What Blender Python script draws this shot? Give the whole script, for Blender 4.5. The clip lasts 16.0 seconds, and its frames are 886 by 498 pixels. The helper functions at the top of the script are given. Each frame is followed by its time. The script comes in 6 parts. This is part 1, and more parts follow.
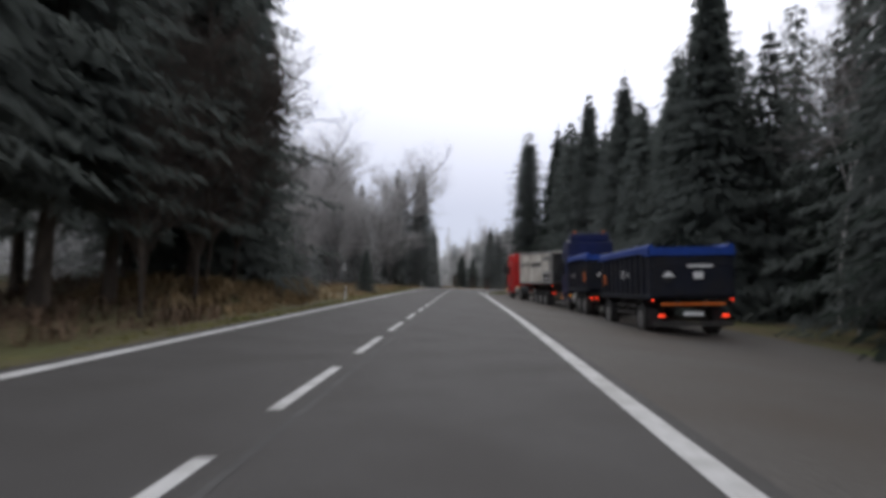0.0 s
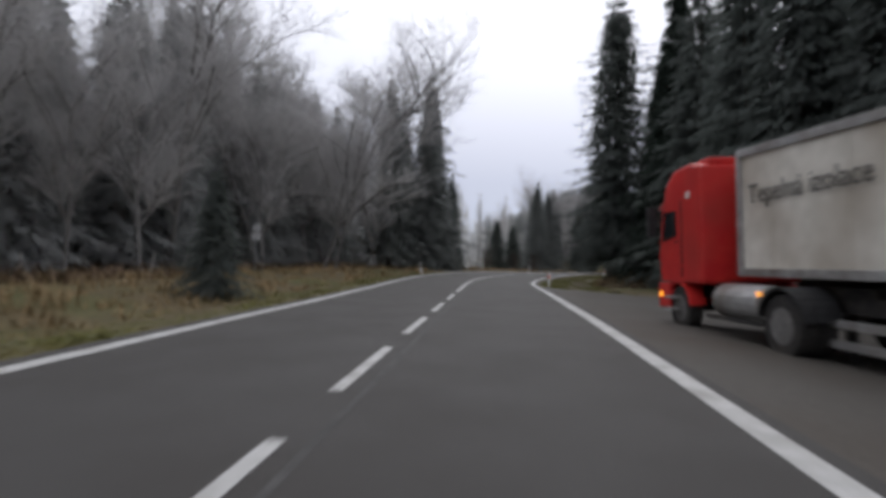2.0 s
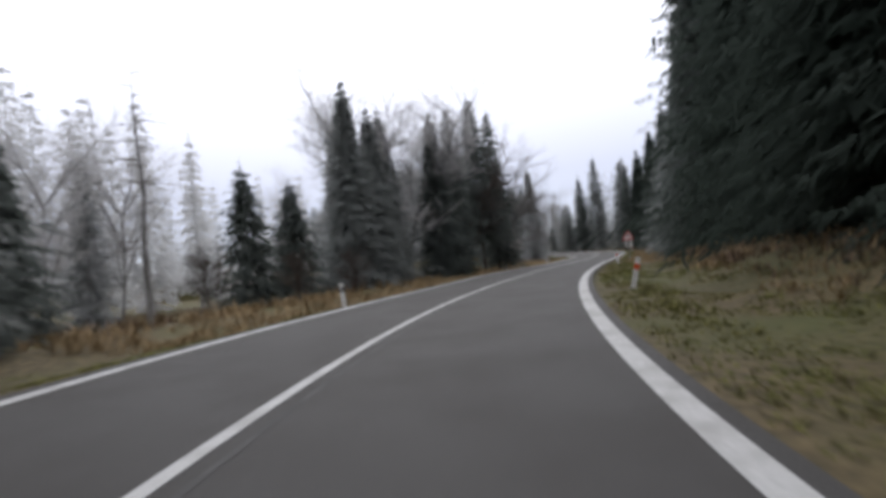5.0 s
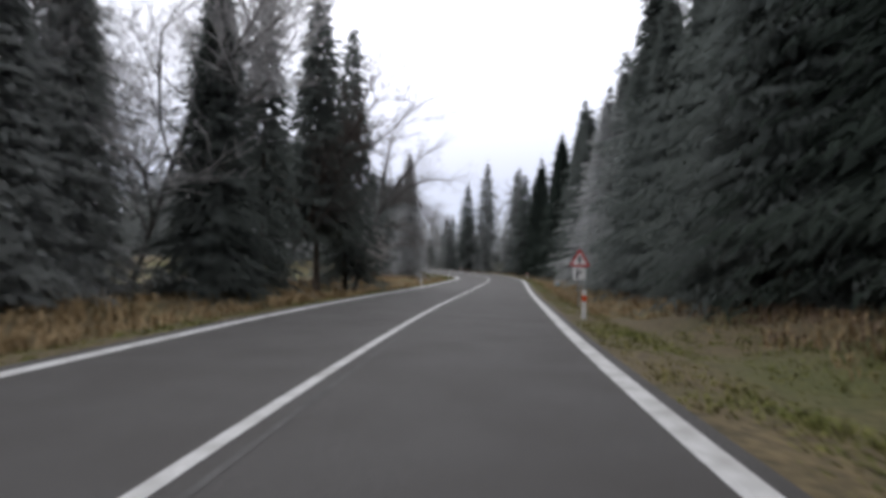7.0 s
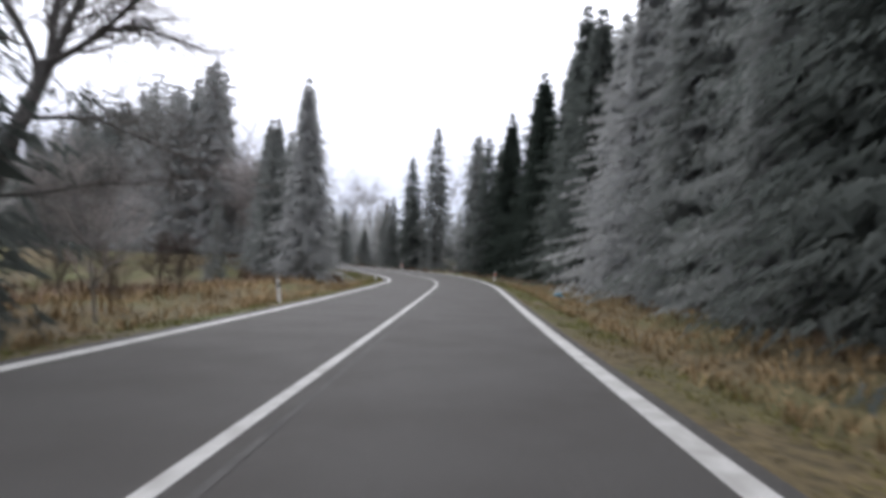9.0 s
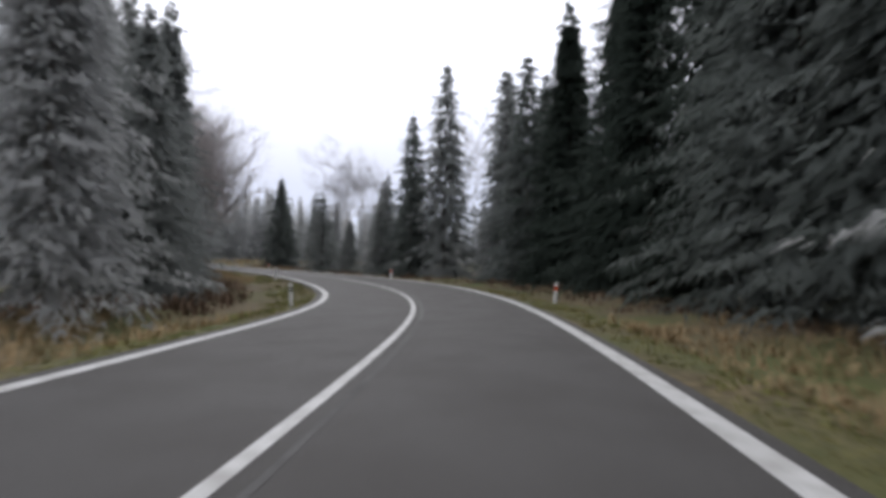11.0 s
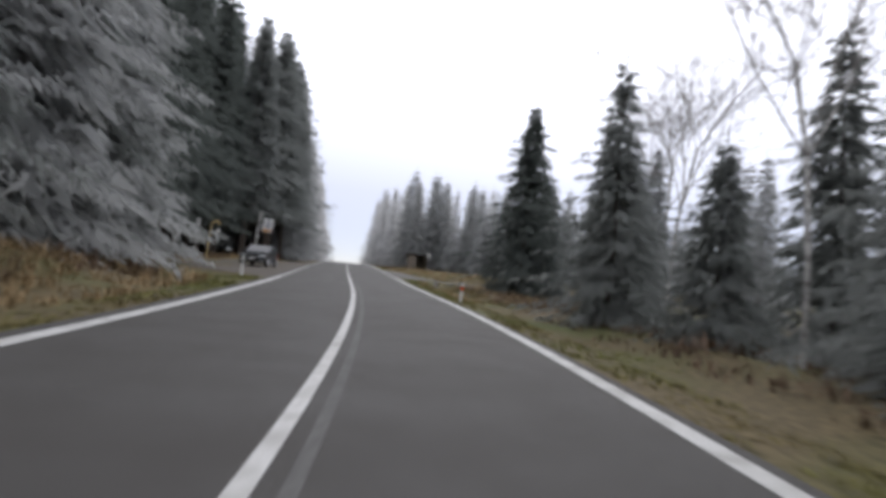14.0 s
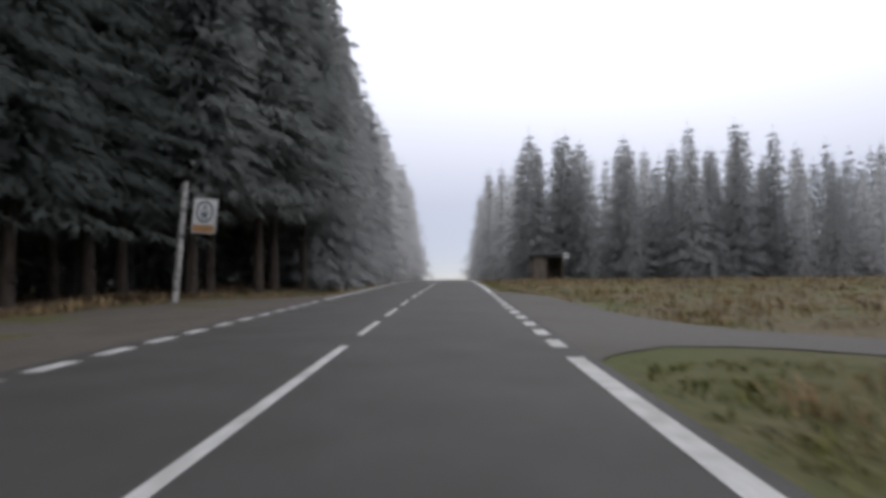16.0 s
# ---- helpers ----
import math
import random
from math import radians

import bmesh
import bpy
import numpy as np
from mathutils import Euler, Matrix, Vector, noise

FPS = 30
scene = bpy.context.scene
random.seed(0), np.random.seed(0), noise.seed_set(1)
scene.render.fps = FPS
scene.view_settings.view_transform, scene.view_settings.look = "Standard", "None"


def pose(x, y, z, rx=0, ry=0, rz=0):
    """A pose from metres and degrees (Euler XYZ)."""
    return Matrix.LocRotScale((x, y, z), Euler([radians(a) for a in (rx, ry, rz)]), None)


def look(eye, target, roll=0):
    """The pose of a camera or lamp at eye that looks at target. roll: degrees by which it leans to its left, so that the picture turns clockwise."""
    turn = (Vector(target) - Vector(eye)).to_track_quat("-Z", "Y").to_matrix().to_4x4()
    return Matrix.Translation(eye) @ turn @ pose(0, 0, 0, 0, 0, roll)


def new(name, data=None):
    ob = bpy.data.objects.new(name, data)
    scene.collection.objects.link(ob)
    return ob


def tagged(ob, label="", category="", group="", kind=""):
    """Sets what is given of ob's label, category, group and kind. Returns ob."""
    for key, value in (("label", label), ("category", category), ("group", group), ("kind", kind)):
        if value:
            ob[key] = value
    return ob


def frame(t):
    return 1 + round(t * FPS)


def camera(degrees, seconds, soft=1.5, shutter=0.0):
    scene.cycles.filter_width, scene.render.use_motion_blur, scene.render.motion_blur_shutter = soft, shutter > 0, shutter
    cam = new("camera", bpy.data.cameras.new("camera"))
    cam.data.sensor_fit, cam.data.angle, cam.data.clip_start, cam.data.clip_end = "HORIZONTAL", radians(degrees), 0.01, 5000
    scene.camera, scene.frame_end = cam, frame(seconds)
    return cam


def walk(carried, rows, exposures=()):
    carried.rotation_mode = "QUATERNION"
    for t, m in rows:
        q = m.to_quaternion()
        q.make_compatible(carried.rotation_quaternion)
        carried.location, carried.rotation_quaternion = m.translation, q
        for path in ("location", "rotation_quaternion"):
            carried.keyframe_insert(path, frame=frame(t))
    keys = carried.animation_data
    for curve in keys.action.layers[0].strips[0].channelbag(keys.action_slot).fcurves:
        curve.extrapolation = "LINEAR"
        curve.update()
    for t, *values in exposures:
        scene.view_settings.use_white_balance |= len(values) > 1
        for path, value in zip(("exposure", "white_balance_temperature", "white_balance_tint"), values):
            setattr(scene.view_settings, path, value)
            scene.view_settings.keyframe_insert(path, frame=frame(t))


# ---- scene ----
DEG = 74.70
PATH = [
    (0.0, (1.768, -20.123, 0.974), (1.359, -10.154, 1.642), 2.26),
    (0.5, (1.710, -10.673, 1.160), (1.454, -0.684, 1.560), 2.98),
    (0.8, (1.703, -4.965, 1.265), (1.323, 5.006, 1.927), 2.56),
    (1.0, (1.695, -1.210, 1.331), (1.336, 8.767, 1.916), 1.99),
    (1.5, (1.574, 8.272, 1.473), (0.891, 18.231, 2.069), 2.51),
    (2.0, (1.446, 17.692, 1.610), (0.458, 27.640, 1.867), 2.01),
    (2.5, (1.350, 27.006, 1.762), (0.141, 36.928, 2.059), 2.05),
    (3.0, (1.251, 36.056, 1.854), (-0.149, 45.947, 2.316), 1.99),
    (3.1, (1.251, 37.841, 1.869), (-0.129, 47.737, 2.288), 1.96),
    (3.5, (1.366, 44.889, 1.927), (0.792, 54.867, 2.250), -0.55),
    (3.9, (1.711, 51.740, 1.948), (1.778, 61.728, 2.444), -2.16),
    (4.0, (1.845, 53.404, 1.947), (2.079, 63.386, 2.488), -3.06),
    (4.5, (2.870, 61.415, 1.976), (3.856, 71.359, 2.367), -5.98),
    (4.6, (3.118, 62.967, 1.988), (4.401, 72.876, 2.390), -6.20),
    (5.0, (4.244, 69.125, 2.102), (6.390, 78.888, 2.356), -5.82),
    (5.2, (5.164, 72.026, 2.157), (7.571, 81.724, 2.544), -6.23),
    (5.7, (7.443, 78.562, 2.288), (10.619, 88.036, 2.670), -5.16),
    (6.2, (9.619, 83.851, 2.355), (13.265, 93.156, 2.721), -2.66),
    (6.7, (11.840, 88.701, 2.377), (15.824, 97.867, 2.712), 0.06),
    (7.1, (13.885, 92.769, 2.389), (18.098, 101.833, 2.685), 1.57),
    (7.4, (15.724, 96.171, 2.383), (20.090, 105.164, 2.640), 1.89),
    (7.5, (16.374, 97.365, 2.382), (20.784, 106.337, 2.614), 1.59),
    (7.9, (19.104, 102.161, 2.380), (23.685, 111.050, 2.352), 1.14),
    (8.0, (19.803, 103.378, 2.383), (24.425, 112.246, 2.347), 1.11),
    (8.5, (23.310, 109.376, 2.373), (28.213, 118.087, 2.662), 1.30),
    (8.7, (24.631, 111.572, 2.358), (29.487, 120.303, 2.787), 1.42),
    (9.0, (26.598, 114.775, 2.332), (31.483, 123.497, 2.613), 1.35),
    (9.2, (27.954, 116.962, 2.315), (32.817, 125.697, 2.541), 1.26),
    (9.6, (30.670, 121.399, 2.286), (35.499, 130.153, 2.515), 1.15),
    (10.0, (33.514, 126.048, 2.281), (38.260, 134.846, 2.533), 0.89),
    (10.5, (37.259, 132.175, 2.305), (41.884, 141.036, 2.607), 0.53),
    (11.0, (41.217, 138.695, 2.350), (45.713, 147.620, 2.710), 0.35),
    (11.5, (45.330, 145.716, 2.393), (49.561, 154.767, 2.809), 0.57),
    (11.6, (46.062, 147.175, 2.398), (50.261, 156.234, 2.940), 0.90),
    (12.0, (48.851, 153.240, 2.434), (52.631, 162.460, 3.266), 2.48),
    (12.5, (51.745, 161.336, 2.526), (54.393, 170.951, 3.270), 3.84),
    (12.8, (52.991, 166.407, 2.611), (54.986, 176.168, 3.470), 4.25),
    (13.0, (53.608, 169.817, 2.681), (55.196, 179.658, 3.478), 4.73),
    (13.4, (54.464, 176.664, 2.848), (55.159, 186.620, 3.472), 4.73),
    (13.5, (54.555, 178.431, 2.895), (55.080, 188.400, 3.475), 4.67),
    (14.0, (54.655, 187.545, 3.138), (54.279, 197.523, 3.683), 5.36),
    (14.5, (54.069, 196.722, 3.361), (52.944, 206.645, 3.875), 3.18),
    (15.0, (52.823, 206.084, 3.598), (51.086, 215.907, 4.300), 3.39),
    (15.1, (52.524, 207.954, 3.643), (50.652, 217.751, 4.360), 2.55),
    (15.5, (51.220, 215.437, 3.818), (48.995, 225.172, 4.339), 1.03),
    (16.0, (49.303, 224.624, 4.090), (47.091, 234.355, 4.727), -0.54),
]
KAPPA = [-0.62, 0.07, 0.30, 0.43, -0.33, 0.55, 0.38, -9.11, -16.13, -12.57, -7.47, -4.45, -2.13, -0.54, -0.24, -0.47, 0.62, 8.20, 16.05, 17.96, 14.86, 7.32, 4.17, 2.51, -0.10, -0.51, -0.88, 0.04, 1.16, 0.00, 0.00, 0.00, 0.00, 0.00, 0.00, 0.00, 0.00, 0.00, 0.00, 0.00, 0.00, 0.00, 0.00, 0.00]  # bends, 1/km, left positive
SLOPE = [1.87, 1.88, 1.65, 1.37, 1.78, 0.91, 1.09, 0.52, 1.29, 1.55, 0.35, 0.04, 0.28, -0.68, -0.51, 0.30, 0.66, 0.18, 1.15, 2.17, 2.91, 2.50, 2.69, 2.29, 3.09, 3.19, 3.32, 3.14, 2.90, 2.65, 2.31, 1.81, 1.21, 0.71, 0.37, 0.19, 0.08, 0.01, -0.04, -0.07, -0.07, -0.06, -0.05, -0.03]  # percent
BANK = [-0.00, -0.56, -0.77, -0.34, -0.23, -0.59, 0.49, 3.00, 4.54, 2.77, 0.24, -0.56, 0.87, 0.94, 1.20, 0.36, -0.04, -0.37, -2.28, -3.36, -1.91, 0.40, 0.85, 1.37, 1.48, 1.02, 0.58, 0.18, 0.00, 0.00, 0.00, 0.00, 0.00, 0.00, 0.00, 0.00, 0.00, 0.00, 0.00, 0.00, 0.00, 0.00, 0.00, 0.00]  # percent, right side down
EXPOSURES = [(t, e, 6500, 10) for t, e in ((0.0, -0.2), (1.4, -0.05), (2.0, -0.3), (2.8, 0.0), (5.0, 0.05), (7.5, 0.15), (8.5, 0.4), (9.2, 0.4), (11.5, 0.0), (13.0, 0.15), (15.0, 0.0), (16.0, -0.25))]
cam = camera(DEG, 16.0, soft=4.2, shutter=0.3)
walk(cam, [(t, look(e, q, r)) for t, e, q, r in PATH], EXPOSURES)

# ---- sky and light: overcast, misty late autumn morning ----
world = bpy.data.worlds.new("world")
scene.world = world
world.use_nodes = True
wn, wl = world.node_tree.nodes, world.node_tree.links
wn.clear()
sky = wn.new("ShaderNodeTexSky")
sky.sky_type, sky.sun_disc = "NISHITA", False
sky.sun_elevation, sky.sun_rotation = radians(38), radians(10)
sky.air_density, sky.dust_density, sky.ozone_density = 0.4, 0.3, 1.0
coord = wn.new("ShaderNodeTexCoord")
sep = wn.new("ShaderNodeSeparateXYZ")
ramp = wn.new("ShaderNodeValToRGB")
ramp.color_ramp.elements[0].position, ramp.color_ramp.elements[0].color = 0.0, (0.28, 0.245, 0.24, 1)
ramp.color_ramp.elements[1].position, ramp.color_ramp.elements[1].color = 0.50, (1.12, 1.12, 1.19, 1)
mid = ramp.color_ramp.elements.new(0.14)
mid.color = (0.47, 0.455, 0.48, 1)
high = ramp.color_ramp.elements.new(0.30)
high.color = (0.88, 0.88, 0.94, 1)
bg_cloud, bg_sky, add, out = (wn.new(n) for n in ("ShaderNodeBackground", "ShaderNodeBackground", "ShaderNodeAddShader", "ShaderNodeOutputWorld"))
bg_cloud.inputs[1].default_value = 1.2
bg_sky.inputs[1].default_value = 0.05
wl.new(coord.outputs["Generated"], sep.inputs[0])
wl.new(sep.outputs["Z"], ramp.inputs[0])
wl.new(ramp.outputs[0], bg_cloud.inputs[0])
wl.new(sky.outputs[0], bg_sky.inputs[0])
wl.new(bg_cloud.outputs[0], add.inputs[0])
wl.new(bg_sky.outputs[0], add.inputs[1])
wl.new(add.outputs[0], out.inputs[0])
sun = new("sun", bpy.data.lights.new("sun", "SUN"))
sun.data.energy, sun.data.angle, sun.data.color = 0.6, radians(40), (1.0, 0.97, 0.93)
sun.matrix_world = look((0, 0, 50), (-8, -45, 12))


# ---- materials ----
def mat(name, a, b, scale=4.0, rough=0.8, bump=0.0, c=None, big=0.25, metal=0.0, spec=0.3, object_random=0.0, island_random=0.0, stretch=(1, 1, 1)):
    """Two noises (grain and stains) mix three colours; bump is the grain's relief."""
    m = bpy.data.materials.new(name)
    m.use_nodes = True
    n, l = m.node_tree.nodes, m.node_tree.links
    bsdf = n["Principled BSDF"]
    tc = n.new("ShaderNodeTexCoord")
    mp = n.new("ShaderNodeMapping")
    mp.inputs["Scale"].default_value = stretch
    l.new(tc.outputs["Object"], mp.inputs[0])
    fine, wide = n.new("ShaderNodeTexNoise"), n.new("ShaderNodeTexNoise")
    fine.inputs["Scale"].default_value, fine.inputs["Detail"].default_value = scale, 5
    wide.inputs["Scale"].default_value, wide.inputs["Detail"].default_value = scale * big * 0.25, 3
    l.new(mp.outputs[0], fine.inputs["Vector"])
    l.new(tc.outputs["Object"], wide.inputs["Vector"])
    r = n.new("ShaderNodeValToRGB")
    r.color_ramp.elements[0].position, r.color_ramp.elements[1].position = 0.36, 0.66
    r.color_ramp.elements[0].color, r.color_ramp.elements[1].color = (*a, 1), (*b, 1)
    l.new(fine.outputs["Fac"], r.inputs[0])
    mix = n.new("ShaderNodeMix")
    mix.data_type = "RGBA"
    st = n.new("ShaderNodeMapRange")
    st.inputs[1].default_value, st.inputs[2].default_value = 0.42, 0.7
    l.new(wide.outputs["Fac"], st.inputs[0])
    l.new(st.outputs[0], mix.inputs[0])
    l.new(r.outputs[0], mix.inputs[6])
    k = c or tuple(0.5 * (p + q) * 0.75 for p, q in zip(a, b))
    mix.inputs[7].default_value = (*k, 1)
    last = mix.outputs[2]
    if object_random or island_random:
        hsv = n.new("ShaderNodeHueSaturation")
        rnd = n.new("ShaderNodeObjectInfo") if object_random else n.new("ShaderNodeNewGeometry")
        vr = n.new("ShaderNodeMapRange")
        spread = object_random or island_random
        vr.inputs[3].default_value, vr.inputs[4].default_value = 1 - spread, 1 + spread
        l.new(rnd.outputs["Random" if object_random else "Random Per Island"], vr.inputs[0])
        l.new(vr.outputs[0], hsv.inputs["Value"])
        l.new(last, hsv.inputs["Color"])
        last = hsv.outputs[0]
    l.new(last, bsdf.inputs["Base Color"])
    bsdf.inputs["Metallic"].default_value = metal
    bsdf.inputs["Specular IOR Level"].default_value = spec
    rr = n.new("ShaderNodeMapRange")
    rr.inputs[3].default_value, rr.inputs[4].default_value = max(0.02, rough - 0.08), min(1, rough + 0.08)
    l.new(wide.outputs["Fac"], rr.inputs[0])
    l.new(rr.outputs[0], bsdf.inputs["Roughness"])
    if bump:
        bp = n.new("ShaderNodeBump")
        bp.inputs["Strength"].default_value, bp.inputs["Distance"].default_value = min(1.0, bump), 0.02
        l.new(fine.outputs["Fac"], bp.inputs["Height"])
        l.new(bp.outputs[0], bsdf.inputs["Normal"])
    return m


def glow(name, colour, strength):
    m = bpy.data.materials.new(name)
    m.use_nodes = True
    b = m.node_tree.nodes["Principled BSDF"]
    b.inputs["Base Color"].default_value = (*colour, 1)
    b.inputs["Emission Color"].default_value = (*colour, 1)
    b.inputs["Emission Strength"].default_value = strength
    b.inputs["Roughness"].default_value = 0.3
    return m


def frost_hazed(name, needle, rime_haze, amount):
    """Needles or twigs, let through some light; hoarfrost and painted haze pale them unevenly."""
    m = bpy.data.materials.new(name)
    m.use_nodes = True
    n, l = m.node_tree.nodes, m.node_tree.links
    n.remove(n["Principled BSDF"])
    geo, info, tc, noi, add_1, add_2, span, mix = (n.new("ShaderNode" + k) for k in ("NewGeometry", "ObjectInfo", "TexCoord", "TexNoise", "Math", "Math", "MapRange", "Mix"))
    noi.inputs["Scale"].default_value, noi.inputs["Detail"].default_value = 0.35, 4
    l.new(tc.outputs["Object"], noi.inputs["Vector"])
    add_1.operation = add_2.operation = "MULTIPLY_ADD"
    add_1.inputs[1].default_value, add_2.inputs[1].default_value = 0.04, 0.18
    l.new(geo.outputs["Random Per Island"], add_1.inputs[0])
    l.new(noi.outputs["Fac"], add_1.inputs[2])
    l.new(info.outputs["Random"], add_2.inputs[0])
    l.new(add_1.outputs[0], add_2.inputs[2])
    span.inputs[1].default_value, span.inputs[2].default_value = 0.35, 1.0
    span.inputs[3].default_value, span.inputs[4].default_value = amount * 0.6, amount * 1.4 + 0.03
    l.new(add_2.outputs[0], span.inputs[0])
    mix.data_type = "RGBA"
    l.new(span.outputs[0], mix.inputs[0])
    mix.inputs[6].default_value, mix.inputs[7].default_value = (*needle, 1), (*rime_haze, 1)
    skin, through_light, both = n.new("ShaderNodeBsdfDiffuse"), n.new("ShaderNodeBsdfTranslucent"), n.new("ShaderNodeMixShader")
    both.inputs[0].default_value = 0.45
    paler = n.new("ShaderNodeHueSaturation")
    paler.inputs["Value"].default_value = 1.35
    l.new(mix.outputs[2], paler.inputs["Color"])
    l.new(mix.outputs[2], skin.inputs["Color"])
    l.new(paler.outputs[0], through_light.inputs["Color"])
    l.new(skin.outputs[0], both.inputs[1])
    l.new(through_light.outputs[0], both.inputs[2])
    l.new(both.outputs[0], n["Material Output"].inputs["Surface"])
    return m


RIME_HAZE = (0.70, 0.70, 0.70)
# needle colours paled step by step, standing in for mist before farther trees
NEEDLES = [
    frost_hazed("spruce_needles", (0.034, 0.045, 0.037), RIME_HAZE, 0.0),
    frost_hazed("spruce_needles_slight_haze", (0.078, 0.092, 0.083), RIME_HAZE, 0.04),
    frost_hazed("spruce_needles_light_haze", (0.135, 0.148, 0.140), RIME_HAZE, 0.12),
    frost_hazed("spruce_needles_hazed", (0.20, 0.21, 0.204), RIME_HAZE, 0.26),
    frost_hazed("spruce_needles_thick_haze", (0.36, 0.365, 0.365), RIME_HAZE, 0.60),
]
# some twigs are truly rimed; the paler steps also carry mist in their colour
TWIGS = [
    frost_hazed("bare_twigs", (0.095, 0.072, 0.060), RIME_HAZE, 0.05),
    frost_hazed("bare_twigs_light_frost_haze", (0.16, 0.135, 0.12), RIME_HAZE, 0.20),
    frost_hazed("bare_twigs_frost_haze", (0.31, 0.268, 0.25), RIME_HAZE, 0.38),
    frost_hazed("bare_twigs_thick_frost_haze", (0.42, 0.40, 0.39), RIME_HAZE, 0.60),
]
M_BARK = mat("spruce_bark", (0.045, 0.036, 0.030), (0.105, 0.085, 0.070), 6, 0.95, 0.8, stretch=(1, 1, 0.25))
M_GREYBARK = mat("grey_lichened_bark", (0.15, 0.14, 0.135), (0.30, 0.29, 0.285), 6, 0.9, 0.5, stretch=(1, 1, 0.3))
# spruce bark again, lightened to carry haze on the palest trees
M_PALEBARK = mat("hazed_spruce_bark", (0.20, 0.19, 0.185), (0.34, 0.33, 0.325), 6, 0.95, 0.5, stretch=(1, 1, 0.25))
M_BIRCH = mat("birch_bark", (0.40, 0.39, 0.37), (0.62, 0.61, 0.59), 5, 0.8, 0.4, c=(0.10, 0.09, 0.085), big=2.5, stretch=(1, 1, 3))
M_ASPHALT = mat("asphalt", (0.042, 0.040, 0.038), (0.064, 0.061, 0.058), 60, 0.75, 0.5, c=(0.047, 0.044, 0.041), big=0.05)
M_LAYBY = mat("old_asphalt", (0.052, 0.048, 0.043), (0.098, 0.090, 0.080), 26, 0.8, 0.6, c=(0.066, 0.056, 0.046), big=0.03)
M_GRAVEL = mat("muddy_gravel", (0.060, 0.052, 0.045), (0.125, 0.108, 0.092), 14, 0.9, 0.9, c=(0.075, 0.064, 0.052), big=0.12)
M_LINE = mat("road_paint", (0.40, 0.40, 0.39), (0.54, 0.54, 0.53), 22, 0.7, 0.2, c=(0.32, 0.315, 0.30), big=0.5)
M_OLDLINE = mat("worn_road_paint", (0.056, 0.055, 0.053), (0.086, 0.085, 0.083), 16, 0.8, 0.2, big=0.5)
M_FADED = mat("faded_road_paint", (0.10, 0.10, 0.098), (0.24, 0.238, 0.232), 14, 0.75, 0.2, big=0.6)
M_OLDLINE_CLEAR = mat("paler_worn_road_paint", (0.072, 0.071, 0.069), (0.112, 0.111, 0.108), 16, 0.8, 0.2, big=0.5)
M_GROUND = mat("grass_and_leaf_litter", (0.056, 0.046, 0.024), (0.140, 0.106, 0.054), 6.0, 0.95, 1.0, c=(0.070, 0.080, 0.024), big=0.14)
M_DRY = mat("dry_grass", (0.22, 0.155, 0.080), (0.37, 0.27, 0.15), 3, 0.9, 0, big=0.3, island_random=0.18)
M_GREEN = mat("wet_green_grass", (0.095, 0.108, 0.026), (0.175, 0.172, 0.050), 3, 0.9, 0, c=(0.17, 0.14, 0.06), big=0.3, island_random=0.35)
M_BRUSH = mat("brown_brush", (0.095, 0.062, 0.042), (0.185, 0.128, 0.085), 3, 0.9, 0, big=0.3, island_random=0.3)
M_WHITE = mat("white_plastic", (0.66, 0.66, 0.65), (0.78, 0.78, 0.77), 7, 0.45, 0, c=(0.50, 0.49, 0.46), big=1.2)
M_BLACK = mat("black_plastic", (0.018, 0.018, 0.019), (0.035, 0.035, 0.036), 8, 0.5, 0)
M_REFLECT_RED = mat("red_reflector", (0.60, 0.075, 0.025), (0.72, 0.12, 0.04), 40, 0.25, 0)
M_STEEL = mat("galvanised_steel", (0.26, 0.27, 0.28), (0.40, 0.41, 0.42), 12, 0.5, 0.1, metal=0.7)
M_SIGN_RED = mat("sign_red", (0.50, 0.020, 0.025), (0.58, 0.035, 0.035), 9, 0.4, 0)
M_SIGN_WHITE = mat("sign_white", (0.70, 0.70, 0.69), (0.80, 0.80, 0.79), 6, 0.4, 0)
M_SIGN_BACK = mat("sign_back", (0.50, 0.51, 0.52), (0.62, 0.63, 0.64), 5, 0.6, 0)
M_RUBBER = mat("tyre_rubber", (0.016, 0.016, 0.017), (0.040, 0.038, 0.036), 10, 0.85, 0.4, c=(0.055, 0.050, 0.044), big=0.6)
M_RIM = mat("dusty_rim", (0.16, 0.155, 0.15), (0.30, 0.29, 0.28), 9, 0.6, 0, metal=0.4)
M_ALLOY = mat("alloy_rim", (0.48, 0.48, 0.49), (0.62, 0.62, 0.63), 9, 0.35, 0, metal=0.6)
M_RED = mat("red_cab_paint", (0.52, 0.020, 0.022), (0.62, 0.035, 0.030), 3, 0.4, 0, c=(0.40, 0.035, 0.030), big=1)
M_BLUE = mat("dark_blue_cab_paint", (0.006, 0.012, 0.060), (0.010, 0.018, 0.085), 3, 0.4, 0, c=(0.014, 0.018, 0.05), big=1)
M_BODY_BLUE = mat("dirty_blue_steel", (0.006, 0.008, 0.016), (0.010, 0.012, 0.023), 4, 0.7, 0.2, c=(0.016, 0.015, 0.016), big=0.8)
M_TARP = mat("blue_tarpaulin", (0.010, 0.045, 0.24), (0.018, 0.065, 0.33), 4, 0.55, 0.3, big=0.8)
M_TRAILER = mat("road_dirty_grey_panel", (0.60, 0.575, 0.51), (0.73, 0.70, 0.63), 2.5, 0.6, 0.1, c=(0.40, 0.355, 0.29), big=0.9)
M_FRAME = mat("chassis_steel", (0.020, 0.020, 0.021), (0.050, 0.047, 0.044), 7, 0.7, 0.2, c=(0.060, 0.052, 0.044), big=0.7)
